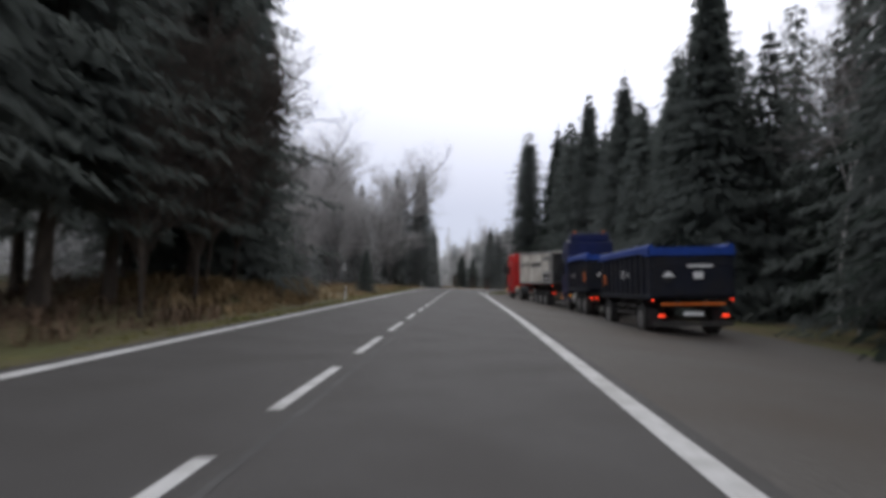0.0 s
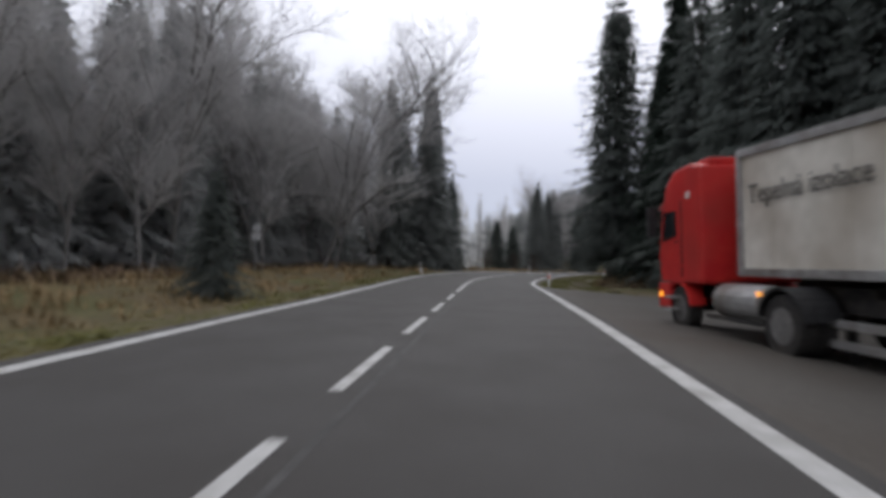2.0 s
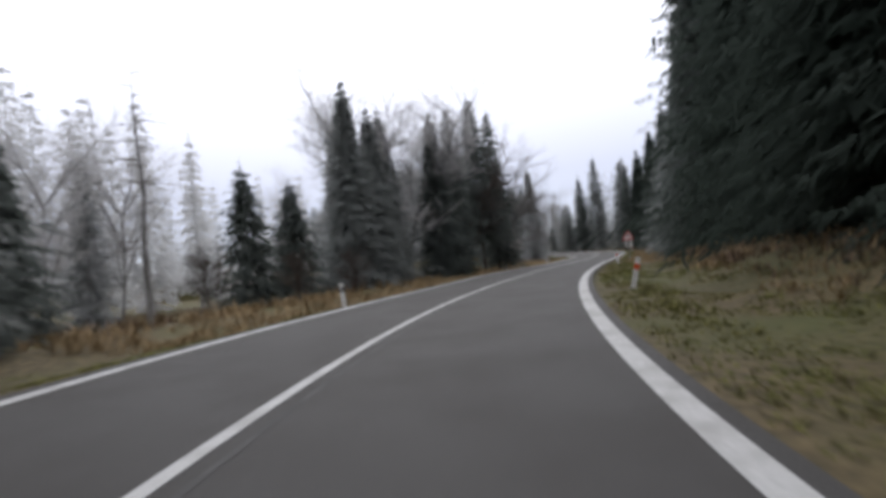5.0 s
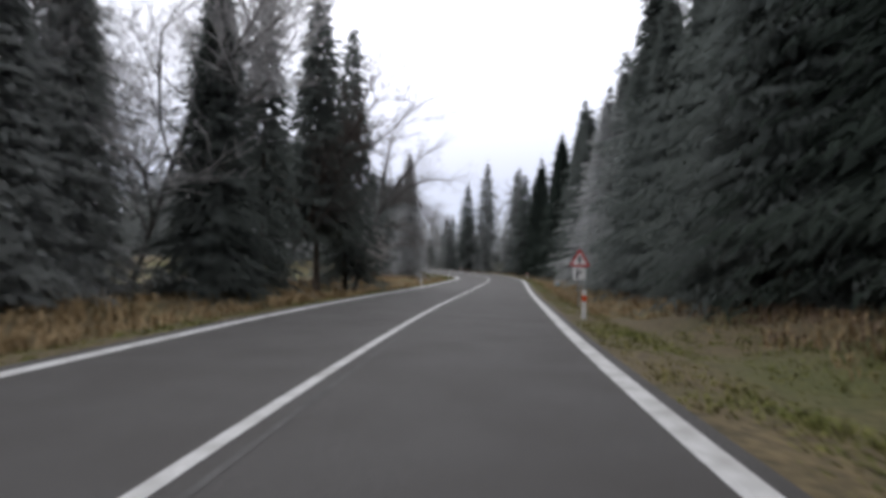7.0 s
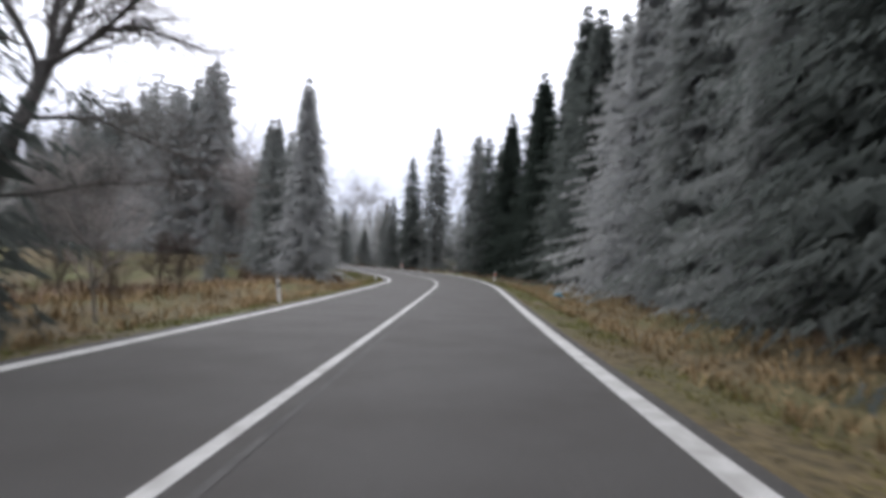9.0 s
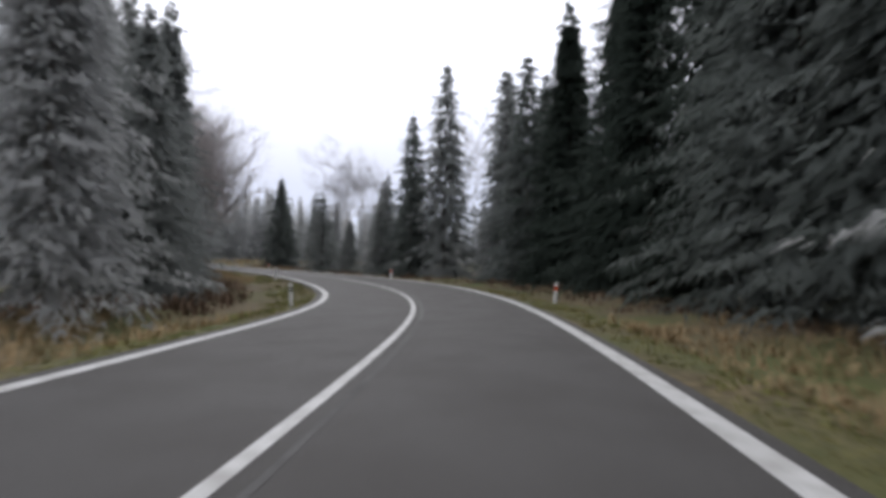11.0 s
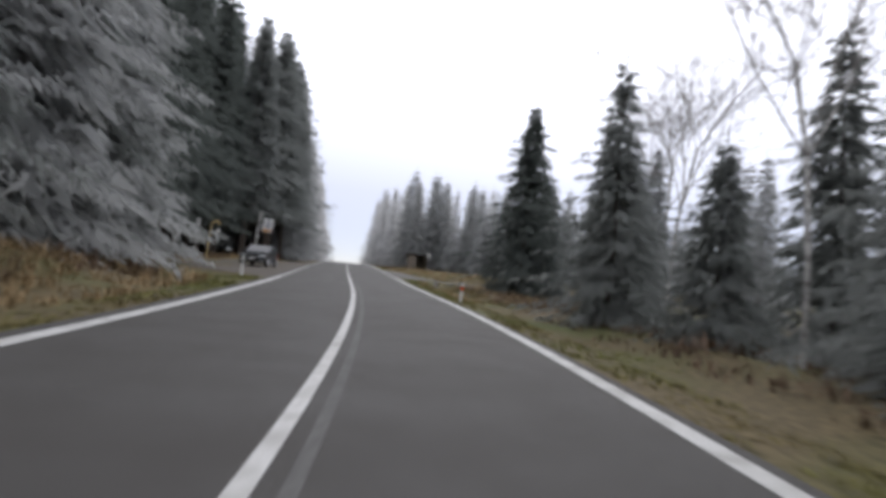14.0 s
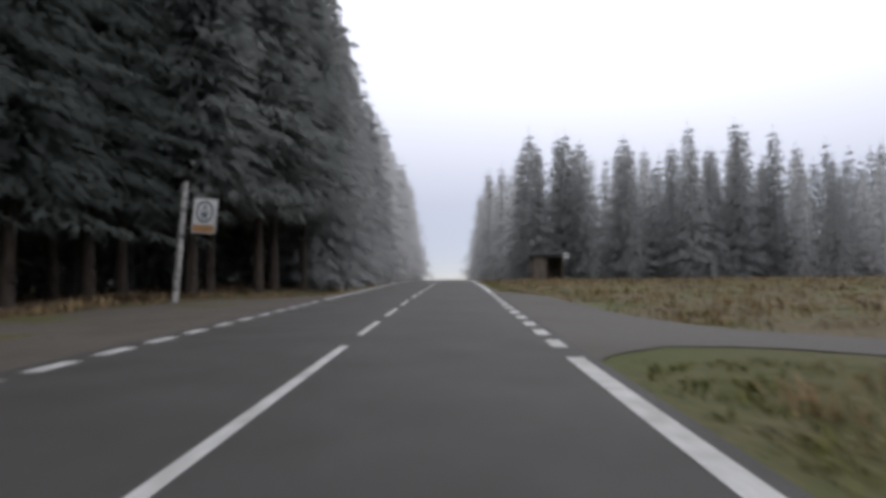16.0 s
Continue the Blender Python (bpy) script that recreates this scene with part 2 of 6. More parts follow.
M_ALU = mat("dull_aluminium", (0.34, 0.34, 0.34), (0.50, 0.50, 0.49), 8, 0.5, 0.1, metal=0.5, c=(0.24, 0.22, 0.20), big=0.7)
M_GLASS = mat("dark_window_glass", (0.010, 0.012, 0.014), (0.016, 0.018, 0.020), 2, 0.08, 0, spec=0.7)
M_PALE_GLASS = mat("sky_lit_car_glass", (0.020, 0.024, 0.026), (0.030, 0.034, 0.036), 2, 0.05, 0, spec=0.9)
M_CAR = mat("dark_blue_grey_car_paint", (0.014, 0.017, 0.022), (0.020, 0.024, 0.030), 3, 0.25, 0, spec=0.6)
M_CHROME = mat("chrome", (0.68, 0.68, 0.69), (0.80, 0.80, 0.80), 6, 0.15, 0, metal=1.0)
M_LETTER = mat("dark_grey_lettering", (0.075, 0.072, 0.068), (0.12, 0.115, 0.11), 8, 0.7, 0)
M_ORANGE = mat("orange_plate", (0.62, 0.13, 0.02), (0.74, 0.20, 0.04), 8, 0.5, 0)
M_YELLOW = mat("weathered_yellow_paint", (0.50, 0.36, 0.13), (0.66, 0.52, 0.26), 7, 0.6, 0)
M_SLATE = mat("slate_blue_print", (0.15, 0.18, 0.22), (0.22, 0.25, 0.29), 9, 0.5, 0)
M_TAN = mat("faded_tan_print", (0.44, 0.24, 0.11), (0.54, 0.31, 0.15), 9, 0.5, 0)
M_WOOD = mat("weathered_wood", (0.10, 0.082, 0.066), (0.20, 0.17, 0.14), 8, 0.9, 0.5, stretch=(1, 1, 0.2))
M_CYAN = mat("blue_litter_bag", (0.03, 0.22, 0.36), (0.05, 0.32, 0.48), 9, 0.5, 0.3)
M_LAMP_RED = glow("lit_red_lamp", (1.0, 0.06, 0.02), 1.3)
M_LAMP_AMBER = glow("lit_amber_lamp", (1.0, 0.36, 0.03), 1.8)
M_LENS = mat("headlamp_lens", (0.42, 0.43, 0.44), (0.56, 0.57, 0.58), 5, 0.15, 0, spec=0.7)

# ---- the line of the road: s metres along, o metres to the right of the centre line ----
STEP, S_FIRST, S_LAST = 10.7, -21.4, 620.0
_s = np.arange(-140.0, S_LAST, 1.0)
_knots = S_FIRST + STEP * np.arange(len(KAPPA))
_ka, _sl, _ba = np.interp(_s, _knots, KAPPA) / 1000, np.interp(_s, _knots, SLOPE) / 100, np.interp(_s, _knots, BANK) / 100
_ka[_s < -25] = 0
_sl[_s < -21.4] = 0.008
_th = np.concatenate([[0], np.cumsum((_ka[1:] + _ka[:-1]) / 2)])
_i0 = int(140)
_th -= _th[_i0]
_tm = np.concatenate([[_th[0]], (_th[1:] + _th[:-1]) / 2])
_x, _y, _z = np.cumsum(-np.sin(_tm)), np.cumsum(np.cos(_tm)), np.concatenate([[0], np.cumsum((_sl[1:] + _sl[:-1]) / 2)])
_x, _y, _z = _x - _x[_i0], _y - _y[_i0], _z - _z[_i0]


def on_road(s, o, dz=0.0):
    """Points on the road's surface, s along and o to the right."""
    x, y, z, th, ba = (np.interp(s, _s, a) for a in (_x, _y, _z, _th, _ba))
    return np.stack([x + o * np.cos(th), y + o * np.sin(th), z - np.clip(o, -6, 6) * ba + dz + 0 * o], -1)


def heading(s):
    return float(np.interp(s, _s, _th))


def smooth(a, b, v):
    t = np.clip((v - a) / (b - a), 0, 1)
    return t * t * (3 - 2 * t)


# the mouth of the side lane: its near and far edges
LANE_NEAR_O, LANE_NEAR_S = (3.85, 4.3, 5.5, 7.3, 12, 74), (246.2, 247.0, 248.0, 247.8, 246.5, 240.0)
LANE_FAR_O, LANE_FAR_S = (3.85, 5.0, 6.2, 6.5, 7.0, 8.0, 12, 74), (270.0, 267.5, 264.0, 255.5, 252.5, 251.0, 249.8, 243.5)


def relief(s, o):
    """Height of the ground over the road's surface: kerbless edge, shallow ditch, bank, forest floor."""
    a = np.abs(o)
    ditch = -0.07 - 0.10 * smooth(4.0, 5.0, a) - 0.22 * smooth(5.0, 6.6, a) + 0.30 * smooth(6.8, 9.5, a)
    left_bank = 1.0 * smooth(-5.5, -11, o) * smooth(196, 204, s) * (1 - smooth(216, 226, s))
    left_bank = left_bank + 0.8 * smooth(-5.8, -8.5, o) * (1 - smooth(-14, -18, o)) * smooth(-1, 5, s) * (1 - smooth(13, 19, s))
    right_bank = 0.9 * smooth(6, 12, o) * smooth(60, 72, s) * (1 - smooth(100, 125, s))
    drop = -0.8 * smooth(-9, -22, o) * smooth(84, 96, s) * (1 - smooth(160, 175, s)) - 0.7 * smooth(8, 16, o) * smooth(155, 170, s) * (1 - smooth(225, 240, s))
    z = ditch + left_bank + right_bank + drop
    layby = (1 - smooth(44, 49, s + 0.35 * (o - 4))) * smooth(2, 3.5, o)
    z = z * (1 - layby) + (-0.07 - 0.075 * np.clip(o - 4.0, 0, 5.2) * (1 - smooth(36, 49, s))) * layby
    pull = smooth(222.5, 227.5, s) * (1 - smooth(262, 270, s)) * smooth(-2.5, -3.6, o) * (1 - smooth(-10.5, -13, o))
    lane_far = np.interp(o, LANE_FAR_O, LANE_FAR_S)
    side = smooth(243.5, 246.5, s) * (1 - smooth(0.3, 3.0, s - lane_far)) * smooth(2.5, 3.6, o)
    z = z * (1 - pull) + -0.036 * pull
    return z * (1 - side) + (-0.034 - 0.05 * np.clip(o - 7, 0, 30)) * side


def ground_z(s, o):
    s, o = np.asarray(s, float), np.asarray(o, float)
    lump = 0.07 * np.sin(s * 0.9 + o * 0.7) * np.sin(o * 0.83 - s * 0.31) * smooth(5, 8, np.abs(o)) * (1 - smooth(241, 245, s) * (1 - smooth(262, 268, s)) * (o > 0))
    return on_road(s, o)[..., 2] + relief(s, o) + lump


def spot(s, o, dz=0.0):
    p = on_road(np.float64(s), np.float64(o))
    return Vector((float(p[0]), float(p[1]), float(ground_z(s, o)) + dz))


def nearest(xy):
    """Road coordinates (s, o) of points of the plan."""
    k = np.arange(0, len(_s), 2)
    s_out, o_out = np.empty(len(xy)), np.empty(len(xy))
    for i in range(0, len(xy), 4000):
        q = xy[i:i + 4000]
        j = k[((q[:, None, 0] - _x[k]) ** 2 + (q[:, None, 1] - _y[k]) ** 2).argmin(1)]
        vx, vy, th = q[:, 0] - _x[j], q[:, 1] - _y[j], _th[j]
        s_out[i:i + 4000] = _s[j] - vx * np.sin(th) + vy * np.cos(th)
        o_out[i:i + 4000] = vx * np.cos(th) + vy * np.sin(th)
    return s_out, o_out


# ---- mesh helpers ----
def mesh_object(name, verts, faces, material, parent=None):
    me = bpy.data.meshes.new(name)
    me.from_pydata([tuple(v) for v in verts], [], faces)
    me.materials.append(material)
    me.update()
    ob = new(name, me)
    ob.parent = parent
    return ob


def part(name, bm, material, parent=None, label="", round_off=0.0):
    """One bmesh as ONE mesh object under a thing or a part."""
    if round_off:
        bmesh.ops.bevel(bm, geom=bm.edges[:], offset=round_off, segments=2, affect="EDGES", profile=0.6)
    bmesh.ops.recalc_face_normals(bm, faces=bm.faces[:])
    me = bpy.data.meshes.new(name)
    bm.to_mesh(me)
    bm.free()
    me.materials.append(material)
    ob = new(name, me)
    ob.parent = parent
    return tagged(ob, label)


def empty(name, m, label, category, group="", kind=""):
    ob = new(name)
    ob.empty_display_size = 0.2
    ob.matrix_world = m
    return tagged(ob, label, category, group, kind)


def box(bm, x0, x1, y0, y1, z0, z1, taper=None):
    """A block; taper: function of a corner that shifts it."""
    vs = [bm.verts.new((x, y, z)) for z in (z0, z1) for y in (y0, y1) for x in (x0, x1)]
    if taper:
        for v in vs:
            v.co = Vector(taper(*v.co))
    for f in ((0, 1, 3, 2), (4, 6, 7, 5), (0, 4, 5, 1), (1, 5, 7, 3), (3, 7, 6, 2), (2, 6, 4, 0)):
        bm.faces.new([vs[i] for i in f])
    return vs


def boxes(*dims):
    bm = bmesh.new()
    for b in dims:
        box(bm, *b)
    return bm


def tube(bm, a, b, r0, r1, n=10, caps=True):
    a, b = Vector(a), Vector(b)
    q = (b - a).to_track_quat("Z", "Y")
    rings = []
    for p, r in ((a, r0), (b, r1)):
        rings.append([bm.verts.new(p + q @ Vector((r * math.cos(k * 2 * math.pi / n), r * math.sin(k * 2 * math.pi / n), 0))) for k in range(n)])
    for k in range(n):
        bm.faces.new((rings[0][k], rings[0][(k + 1) % n], rings[1][(k + 1) % n], rings[1][k]))
    if caps:
        bm.faces.new(rings[0][::-1])
        bm.faces.new(rings[1])


def prism(bm, outline, x0, x1, inset=0.0):
    """A side outline (y, z) drawn out from x0 to x1; inset narrows the far and near faces above the middle."""
    sides = []
    for x in (x0, x1):
        sides.append([bm.verts.new((x, y, z)) for y, z in outline])
    n = len(outline)
    bm.faces.new(sides[0][::-1])
    bm.faces.new(sides[1])
    for k in range(n):
        bm.faces.new((sides[0][k], sides[0][(k + 1) % n], sides[1][(k + 1) % n], sides[1][k]))
    return sides


def lay_drop(s, o):
    """The lay-by's fall away from the road."""
    return -0.075 * np.clip(o - 4.0, 0, 5.2) * (1 - smooth(36, 49, s))


def strip(name, s0, s1, o0, o1, dz, material, step=1.0, parent=None, across=2, edge=None):
    """A sheet along the road between two offsets (numbers or functions of s)."""
    s = np.linspace(s0, s1, max(2, int(round((s1 - s0) / step)) + 1))
    f0 = o0(s) if callable(o0) else np.full(len(s), o0)
    f1 = o1(s) if callable(o1) else np.full(len(s), o1)
    offs = [f0 + (f1 - f0) * k / (across - 1) for k in range(across)]
    cols = [on_road(s, q, dz(s, q) if callable(dz) else dz) for q in offs]
    verts = np.concatenate(cols)
    n = len(s)
    faces = [(c * n + i, (c + 1) * n + i, (c + 1) * n + i + 1, c * n + i + 1) for c in range(across - 1) for i in range(n - 1)]
    return mesh_object(name, verts, faces, material, parent)


# ---- ground: one sheet from the verge to the horizon ----
def axis(lo, hi, fine):
    mid_part = np.arange(lo, hi + fine, fine)
    far = np.array([6, 14, 28, 50, 90, 160, 300, 600, 1200, 2500.0])
    return np.concatenate([lo - far[::-1], mid_part, hi + far])


gx, gy = axis(-135, 62, 1.6), axis(-40, 300, 1.6)
GX, GY = np.meshgrid(gx, gy)
gxy = np.stack([GX.ravel(), GY.ravel()], -1)
gs, go = nearest(gxy)
gz = ground_z(gs, go)
gverts = np.column_stack([gxy, gz])
nx, ny = len(gx), len(gy)
gfaces = [(j * nx + i, j * nx + i + 1, (j + 1) * nx + i + 1, (j + 1) * nx + i) for j in range(ny - 1) for i in range(nx - 1)]
ground = tagged(mesh_object("ground", gverts, gfaces, M_GROUND), "brown leaf litter and wet grass of the forest verge", "ground", kind="structure")
ground.data.polygons.foreach_set("use_smooth", [True] * len(gfaces))

road = tagged(strip("road", -120, 560, -3.95, 3.95, 0.0, M_ASPHALT, 1.0, across=5), "grey damp asphalt of a two-lane country road", "road", kind="structure")
layby = tagged(strip("pavement_layby", -120, 50, 3.9, lambda s: 12.8 - 8.6 * smooth(40, 50, s), lambda s, o: lay_drop(s, o) - 0.012, M_LAYBY, 1.0, across=9), "dark worn asphalt lay-by where lorries stand", "lay-by", kind="structure")
pull_off = tagged(strip("pavement_pull_off", 229, 268, lambda s: -4.0 - 6.2 * smooth(229, 233, s) * (1 - smooth(258, 268, s)), -3.9, -0.016, M_GRAVEL, 1.0, across=6), "muddy gravel pull-off beside the road", "pull-off", kind="structure")


def side_road():
    """A lane that leaves to the right, its mouth flared."""
    verts, faces, n = [], [], 40
    for i in range(n + 1):
        o = 3.85 + 70 * (i / n) ** 2
        near_s, far_s = float(np.interp(o, LANE_NEAR_O, LANE_NEAR_S)), float(np.interp(o, LANE_FAR_O, LANE_FAR_S))
        for k in range(4):
            p = on_road(np.float64(near_s + (far_s - near_s) * k / 3), np.float64(o), -0.012 - 0.05 * max(0.0, o - 7))
            verts.append(tuple(p))
    for i in range(n):
        for k in range(3):
            a = i * 4 + k
            faces.append((a, a + 4, a + 5, a + 1))
    return tagged(mesh_object("road_side_lane", verts, faces, M_LAYBY), "narrow grey asphalt lane branching off", "side road", kind="structure")


side_road()

# painted lines
LANE, LANE_L = 3.64, 3.53
left_line = strip("trim_edge_line_left", -120, 231.5, -LANE_L - 0.13, -LANE_L + 0.13, 0.006, M_LINE)
tagged(left_line, "solid white edge line painted on asphalt", "road marking", kind="structure")
tagged(strip("trim_edge_line_left", 262, 560, -LANE_L - 0.13, -LANE_L + 0.13, 0.006, M_LINE), "solid white edge line painted on asphalt", "road marking", kind="structure")
tagged(strip("trim_edge_line_right", -120, 246.6, LANE - 0.13, LANE + 0.13, 0.006, M_LINE), "solid white edge line painted on asphalt", "road marking", kind="structure")
tagged(strip("trim_edge_line_right", 268, 560, LANE - 0.13, LANE + 0.13, 0.006, M_LINE), "solid white edge line painted on asphalt", "road marking", kind="structure")
tagged(strip("trim_centre_line", 40.2, 247.8, -0.075, 0.075, 0.006, M_LINE), "solid white centre line painted on asphalt", "road marking", kind="structure")
tagged(strip("trim_old_centre_line", -120, 164, 0.24, 0.31, 0.004, M_OLDLINE), "faint worn remains of an older centre line", "road marking", kind="structure")
tagged(strip("trim_old_centre_line", 164, 232, 0.22, 0.33, 0.004, M_OLDLINE_CLEAR), "pale worn remains of an older centre line", "road marking", kind="structure")
for k in range(-26, 10):
    s = -1.97 + 4.187 * k
    tagged(strip("trim_centre_dash", s, s + 2.70, -0.07, 0.07, 0.006, M_LINE), "white centre line dash painted on asphalt", "road marking", "centre line dashes", "structure")
for k in range(30):
    s = 249.4 + 4.43 * k
    tagged(strip("trim_centre_dash", s, s + 2.8, -0.07, 0.07, 0.006, M_LINE), "white centre line dash painted on asphalt", "road marking", "centre line dashes", "structure")
for k in range(20):
    s = 232.2 + 1.45 * k
    tagged(strip("trim_edge_dash", s, s + 0.85, -LANE_L - 0.13, -LANE_L + 0.13, 0.006, M_LINE, 0.4), "short white edge line dash along the pull-off", "road marking", "edge line dashes", "structure")
for s, o in ((232.4, -1.25), (235.6, -1.45)):
    tagged(strip("trim_worn_arrow", s, s + 0.8, lambda q, s=s, o=o: o + 0.35 * (q - s), lambda q, s=s, o=o: o + 0.16 + 0.35 * (q - s), 0.005, M_FADED, 0.3), "worn white arrow mark on the asphalt", "road marking", kind="structure")
for k in range(12):
    s = 247.7 + 1.75 * k
    tagged(strip("trim_edge_dash", s, s + 0.95, LANE - 0.13, LANE + 0.13, 0.006, M_LINE, 0.4), "short white edge line dash across the side road", "road marking", "edge line dashes", "structure")


# ---- trees ----
rng = np.random.default_rng(7)


def tri_mesh(name, verts, faces, material, smooth_faces=False):
    """A mesh from arrays; faces all of one size."""
    verts, faces = np.asarray(verts, np.float32), np.asarray(faces, np.int32)
    me = bpy.data.meshes.new(name)
    me.vertices.add(len(verts))
    me.vertices.foreach_set("co", verts.ravel())
    me.loops.add(faces.size)
    me.loops.foreach_set("vertex_index", faces.ravel())
    me.polygons.add(len(faces))
    me.polygons.foreach_set("loop_start", np.arange(len(faces), dtype=np.int32) * faces.shape[1])
    me.polygons.foreach_set("loop_total", np.full(len(faces), faces.shape[1], np.int32))
    if smooth_faces:
        me.polygons.foreach_set("use_smooth", np.ones(len(faces), bool))
    me.update(calc_edges=True)
    me.materials.append(material)
    return me


def sprays(base, direction, length, width, sag):
    """Needle sprays: each a pointed blade, as arrays."""
    n = len(base)
    d = direction / (np.linalg.norm(direction, axis=1, keepdims=True) + 1e-9)
    up = np.tile([0.0, 0.0, 1.0], (n, 1)) + rng.normal(0, 0.6, (n, 3))
    side = np.cross(d, up)
    side /= np.linalg.norm(side, axis=1, keepdims=True) + 1e-9
    tip = base + d * length[:, None] - np.array([0, 0, 1]) * sag[:, None]
    w = width[:, None] * side
    root = base + d * (length * rng.uniform(0.0, 0.25, n))[:, None]
    v = np.stack([root + w, tip, root - w], 1)
    # wound so that each blade faces out and up from the stem
    nrm = np.cross(v[:, 1] - v[:, 0], v[:, 2] - v[:, 0])
    out_dir = np.stack([base[:, 0], base[:, 1], 0.4 * np.hypot(base[:, 0], base[:, 1]) + 0.2], -1)
    flip = (nrm * out_dir).sum(1) < 0
    v[flip] = v[flip][:, [0, 2, 1]]
    return v.reshape(-1, 3), np.arange(3 * n).reshape(-1, 3)


def soft_normals(me, verts, full):
    """Blades shade as one soft crown: normals lean out from the stem."""
    flat = np.column_stack([verts[:, :2], 0.6 * np.hypot(verts[:, 0], verts[:, 1]) + 0.3])
    flat = flat / np.linalg.norm(flat, axis=1, keepdims=True)
    own = np.cross(verts[1::3] - verts[0::3], verts[2::3] - verts[0::3])
    own = np.repeat(own / (np.linalg.norm(own, axis=1, keepdims=True) + 1e-9), 3, 0)
    nn = flat * full + own * (1 - full)
    me.polygons.foreach_set("use_smooth", np.ones(len(me.polygons), bool))
    me.normals_split_custom_set_from_vertices(nn / np.linalg.norm(nn, axis=1, keepdims=True))
    return me


def spruce_crown(h, radius, base, whorls, boughs, per_bough, size, shape=0.85, ragged=0.25, thick=1.0, inner=0.25):
    """Layers of drooping boughs with upturned tips, each hung with needle sprays."""
    n = whorls * boughs * per_bough
    k = np.repeat(np.arange(whorls), boughs * per_bough)
    b = np.tile(np.repeat(np.arange(boughs), per_bough), whorls)
    one = whorls * boughs
    idx = np.repeat(np.arange(one), per_bough)
    u = np.clip((np.arange(whorls) + rng.uniform(-0.25, 0.25, whorls)) / whorls, 0, 0.99)[k]
    turn = rng.uniform(0, 6.28, whorls)[k]
    a = turn + 6.283 * b / boughs + rng.normal(0, 0.22, one)[idx]
    reach = radius * (1 - u) ** shape * (0.7 + 0.3 * np.minimum(1, u * 7)) + 0.12
    reach = reach * np.clip(1 + rng.normal(0, 0.14, whorls), 0.7, 1.25)[k]
    r = np.maximum(0.2, reach * np.clip(1 + rng.normal(0, ragged, one), 0.45, 1.25)[idx])
    lift = 0.45 * u - 0.12 + rng.normal(0, 0.06, one)[idx]
    zz = base + (h - base) * u + rng.normal(0, 0.16, one)[idx]
    q = rng.uniform(0.06, 1.0, n) ** 0.75
    fan = rng.normal(0, 0.13, n) * (1.2 - q * 0.5)
    rise = r * (lift * q - 0.62 * q * q + 0.36 * q ** 3)
    base_p = np.stack([np.cos(a + fan) * r * q, np.sin(a + fan) * r * q, zz + rise + rng.normal(0, 0.04, n)], -1)
    spread = rng.normal(0, 0.85, n)
    d = np.stack([np.cos(a + spread), np.sin(a + spread), -0.25 - rng.uniform(0, 0.6, n) * (1 - 0.5 * u)], -1)
    ln = size * rng.uniform(0.6, 1.4, n) * (0.4 + 0.6 * (1 - u)) * (1.15 - 0.35 * q)
    v, f = sprays(base_p, d, ln, ln * thick * rng.uniform(0.055, 0.115, n), ln * rng.uniform(0.05, 0.40, n))
    # the closed inner crown
    ni = max(60, int(n * inner))
    iu = rng.uniform(0, 0.92, ni) ** 1.15
    ia, ir = rng.uniform(0, 6.283, ni), radius * (1 - iu) ** shape * rng.uniform(0.05, 0.6, ni)
    ib = np.stack([np.cos(ia) * ir, np.sin(ia) * ir, base + (h - base) * iu], -1)
    il = np.minimum(1.3 * size, 0.35 * radius * (1 - iu) + 0.3) * rng.uniform(0.7, 1.2, ni)
    iv, jf = sprays(ib, np.stack([np.cos(ia), np.sin(ia), rng.uniform(-1.1, -0.2, ni)], -1), il, il * 0.20, il * 0.1)
    f = np.concatenate([f, jf + len(v)])
    v = np.concatenate([v, iv])
    m = 7
    top = np.stack([np.zeros(m), np.zeros(m), h - np.linspace(0.1, 0.9, m)], -1)
    td = np.stack([rng.normal(0, 0.22, m), rng.normal(0, 0.22, m), np.full(m, 0.9)], -1)
    td[0] = (0, 0, 1)
    tv, tf = sprays(top, td, np.linspace(0.8, 0.35, m), np.full(m, 0.03), np.zeros(m))
    return np.concatenate([v, tv]), np.concatenate([f, tf + len(v)])


def limbs_mesh(segments, sides=5):
    """Tapered tubes for (a, b, r0, r1) rows, as arrays."""
    V, F, n = [], [], 0
    ang = np.arange(sides) * 2 * math.pi / sides
    for a, b, r0, r1 in segments:
        d = b - a
        d = d / (np.linalg.norm(d) + 1e-9)
        e1 = np.cross(d, [0.31, 0.95, 0.05]) if abs(d[2]) > 0.5 else np.cross(d, [0, 0, 1.0])
        e1 /= np.linalg.norm(e1) + 1e-9
        e2 = np.cross(d, e1)
        ring = np.cos(ang)[:, None] * e1 + np.sin(ang)[:, None] * e2
        V.append(np.concatenate([a + ring * r0, b + ring * r1]))
        for k in range(sides):
            F.append((n + k, n + (k + 1) % sides, n + sides + (k + 1) % sides, n + sides + k))
        n += 2 * sides
    return np.concatenate(V), np.array(F)


def spruce_trunk(h, r, base):
    seg, p = [], np.array([0, 0, -0.4])
    for k in range(6):
        q = np.array([rng.normal(0, 0.05), rng.normal(0, 0.05), h * (k + 1) / 6])
        seg.append((p, q, r * (1 - k / 6.3) * (1.35 if k == 0 else 1), r * (1 - (k + 1) / 6.3)))
        p = q
    for k in range(16):
        z, a = rng.uniform(0.8, max(1.2, base + 1.5)), rng.uniform(0, 6.28)
        ln = rng.uniform(0.5, 1.7)
        s0 = np.array([0, 0, z])
        seg.append((s0, s0 + np.array([math.cos(a) * ln, math.sin(a) * ln, rng.uniform(-0.5, 0.1)]), 0.025, 0.008))
    return limbs_mesh(seg, 6)


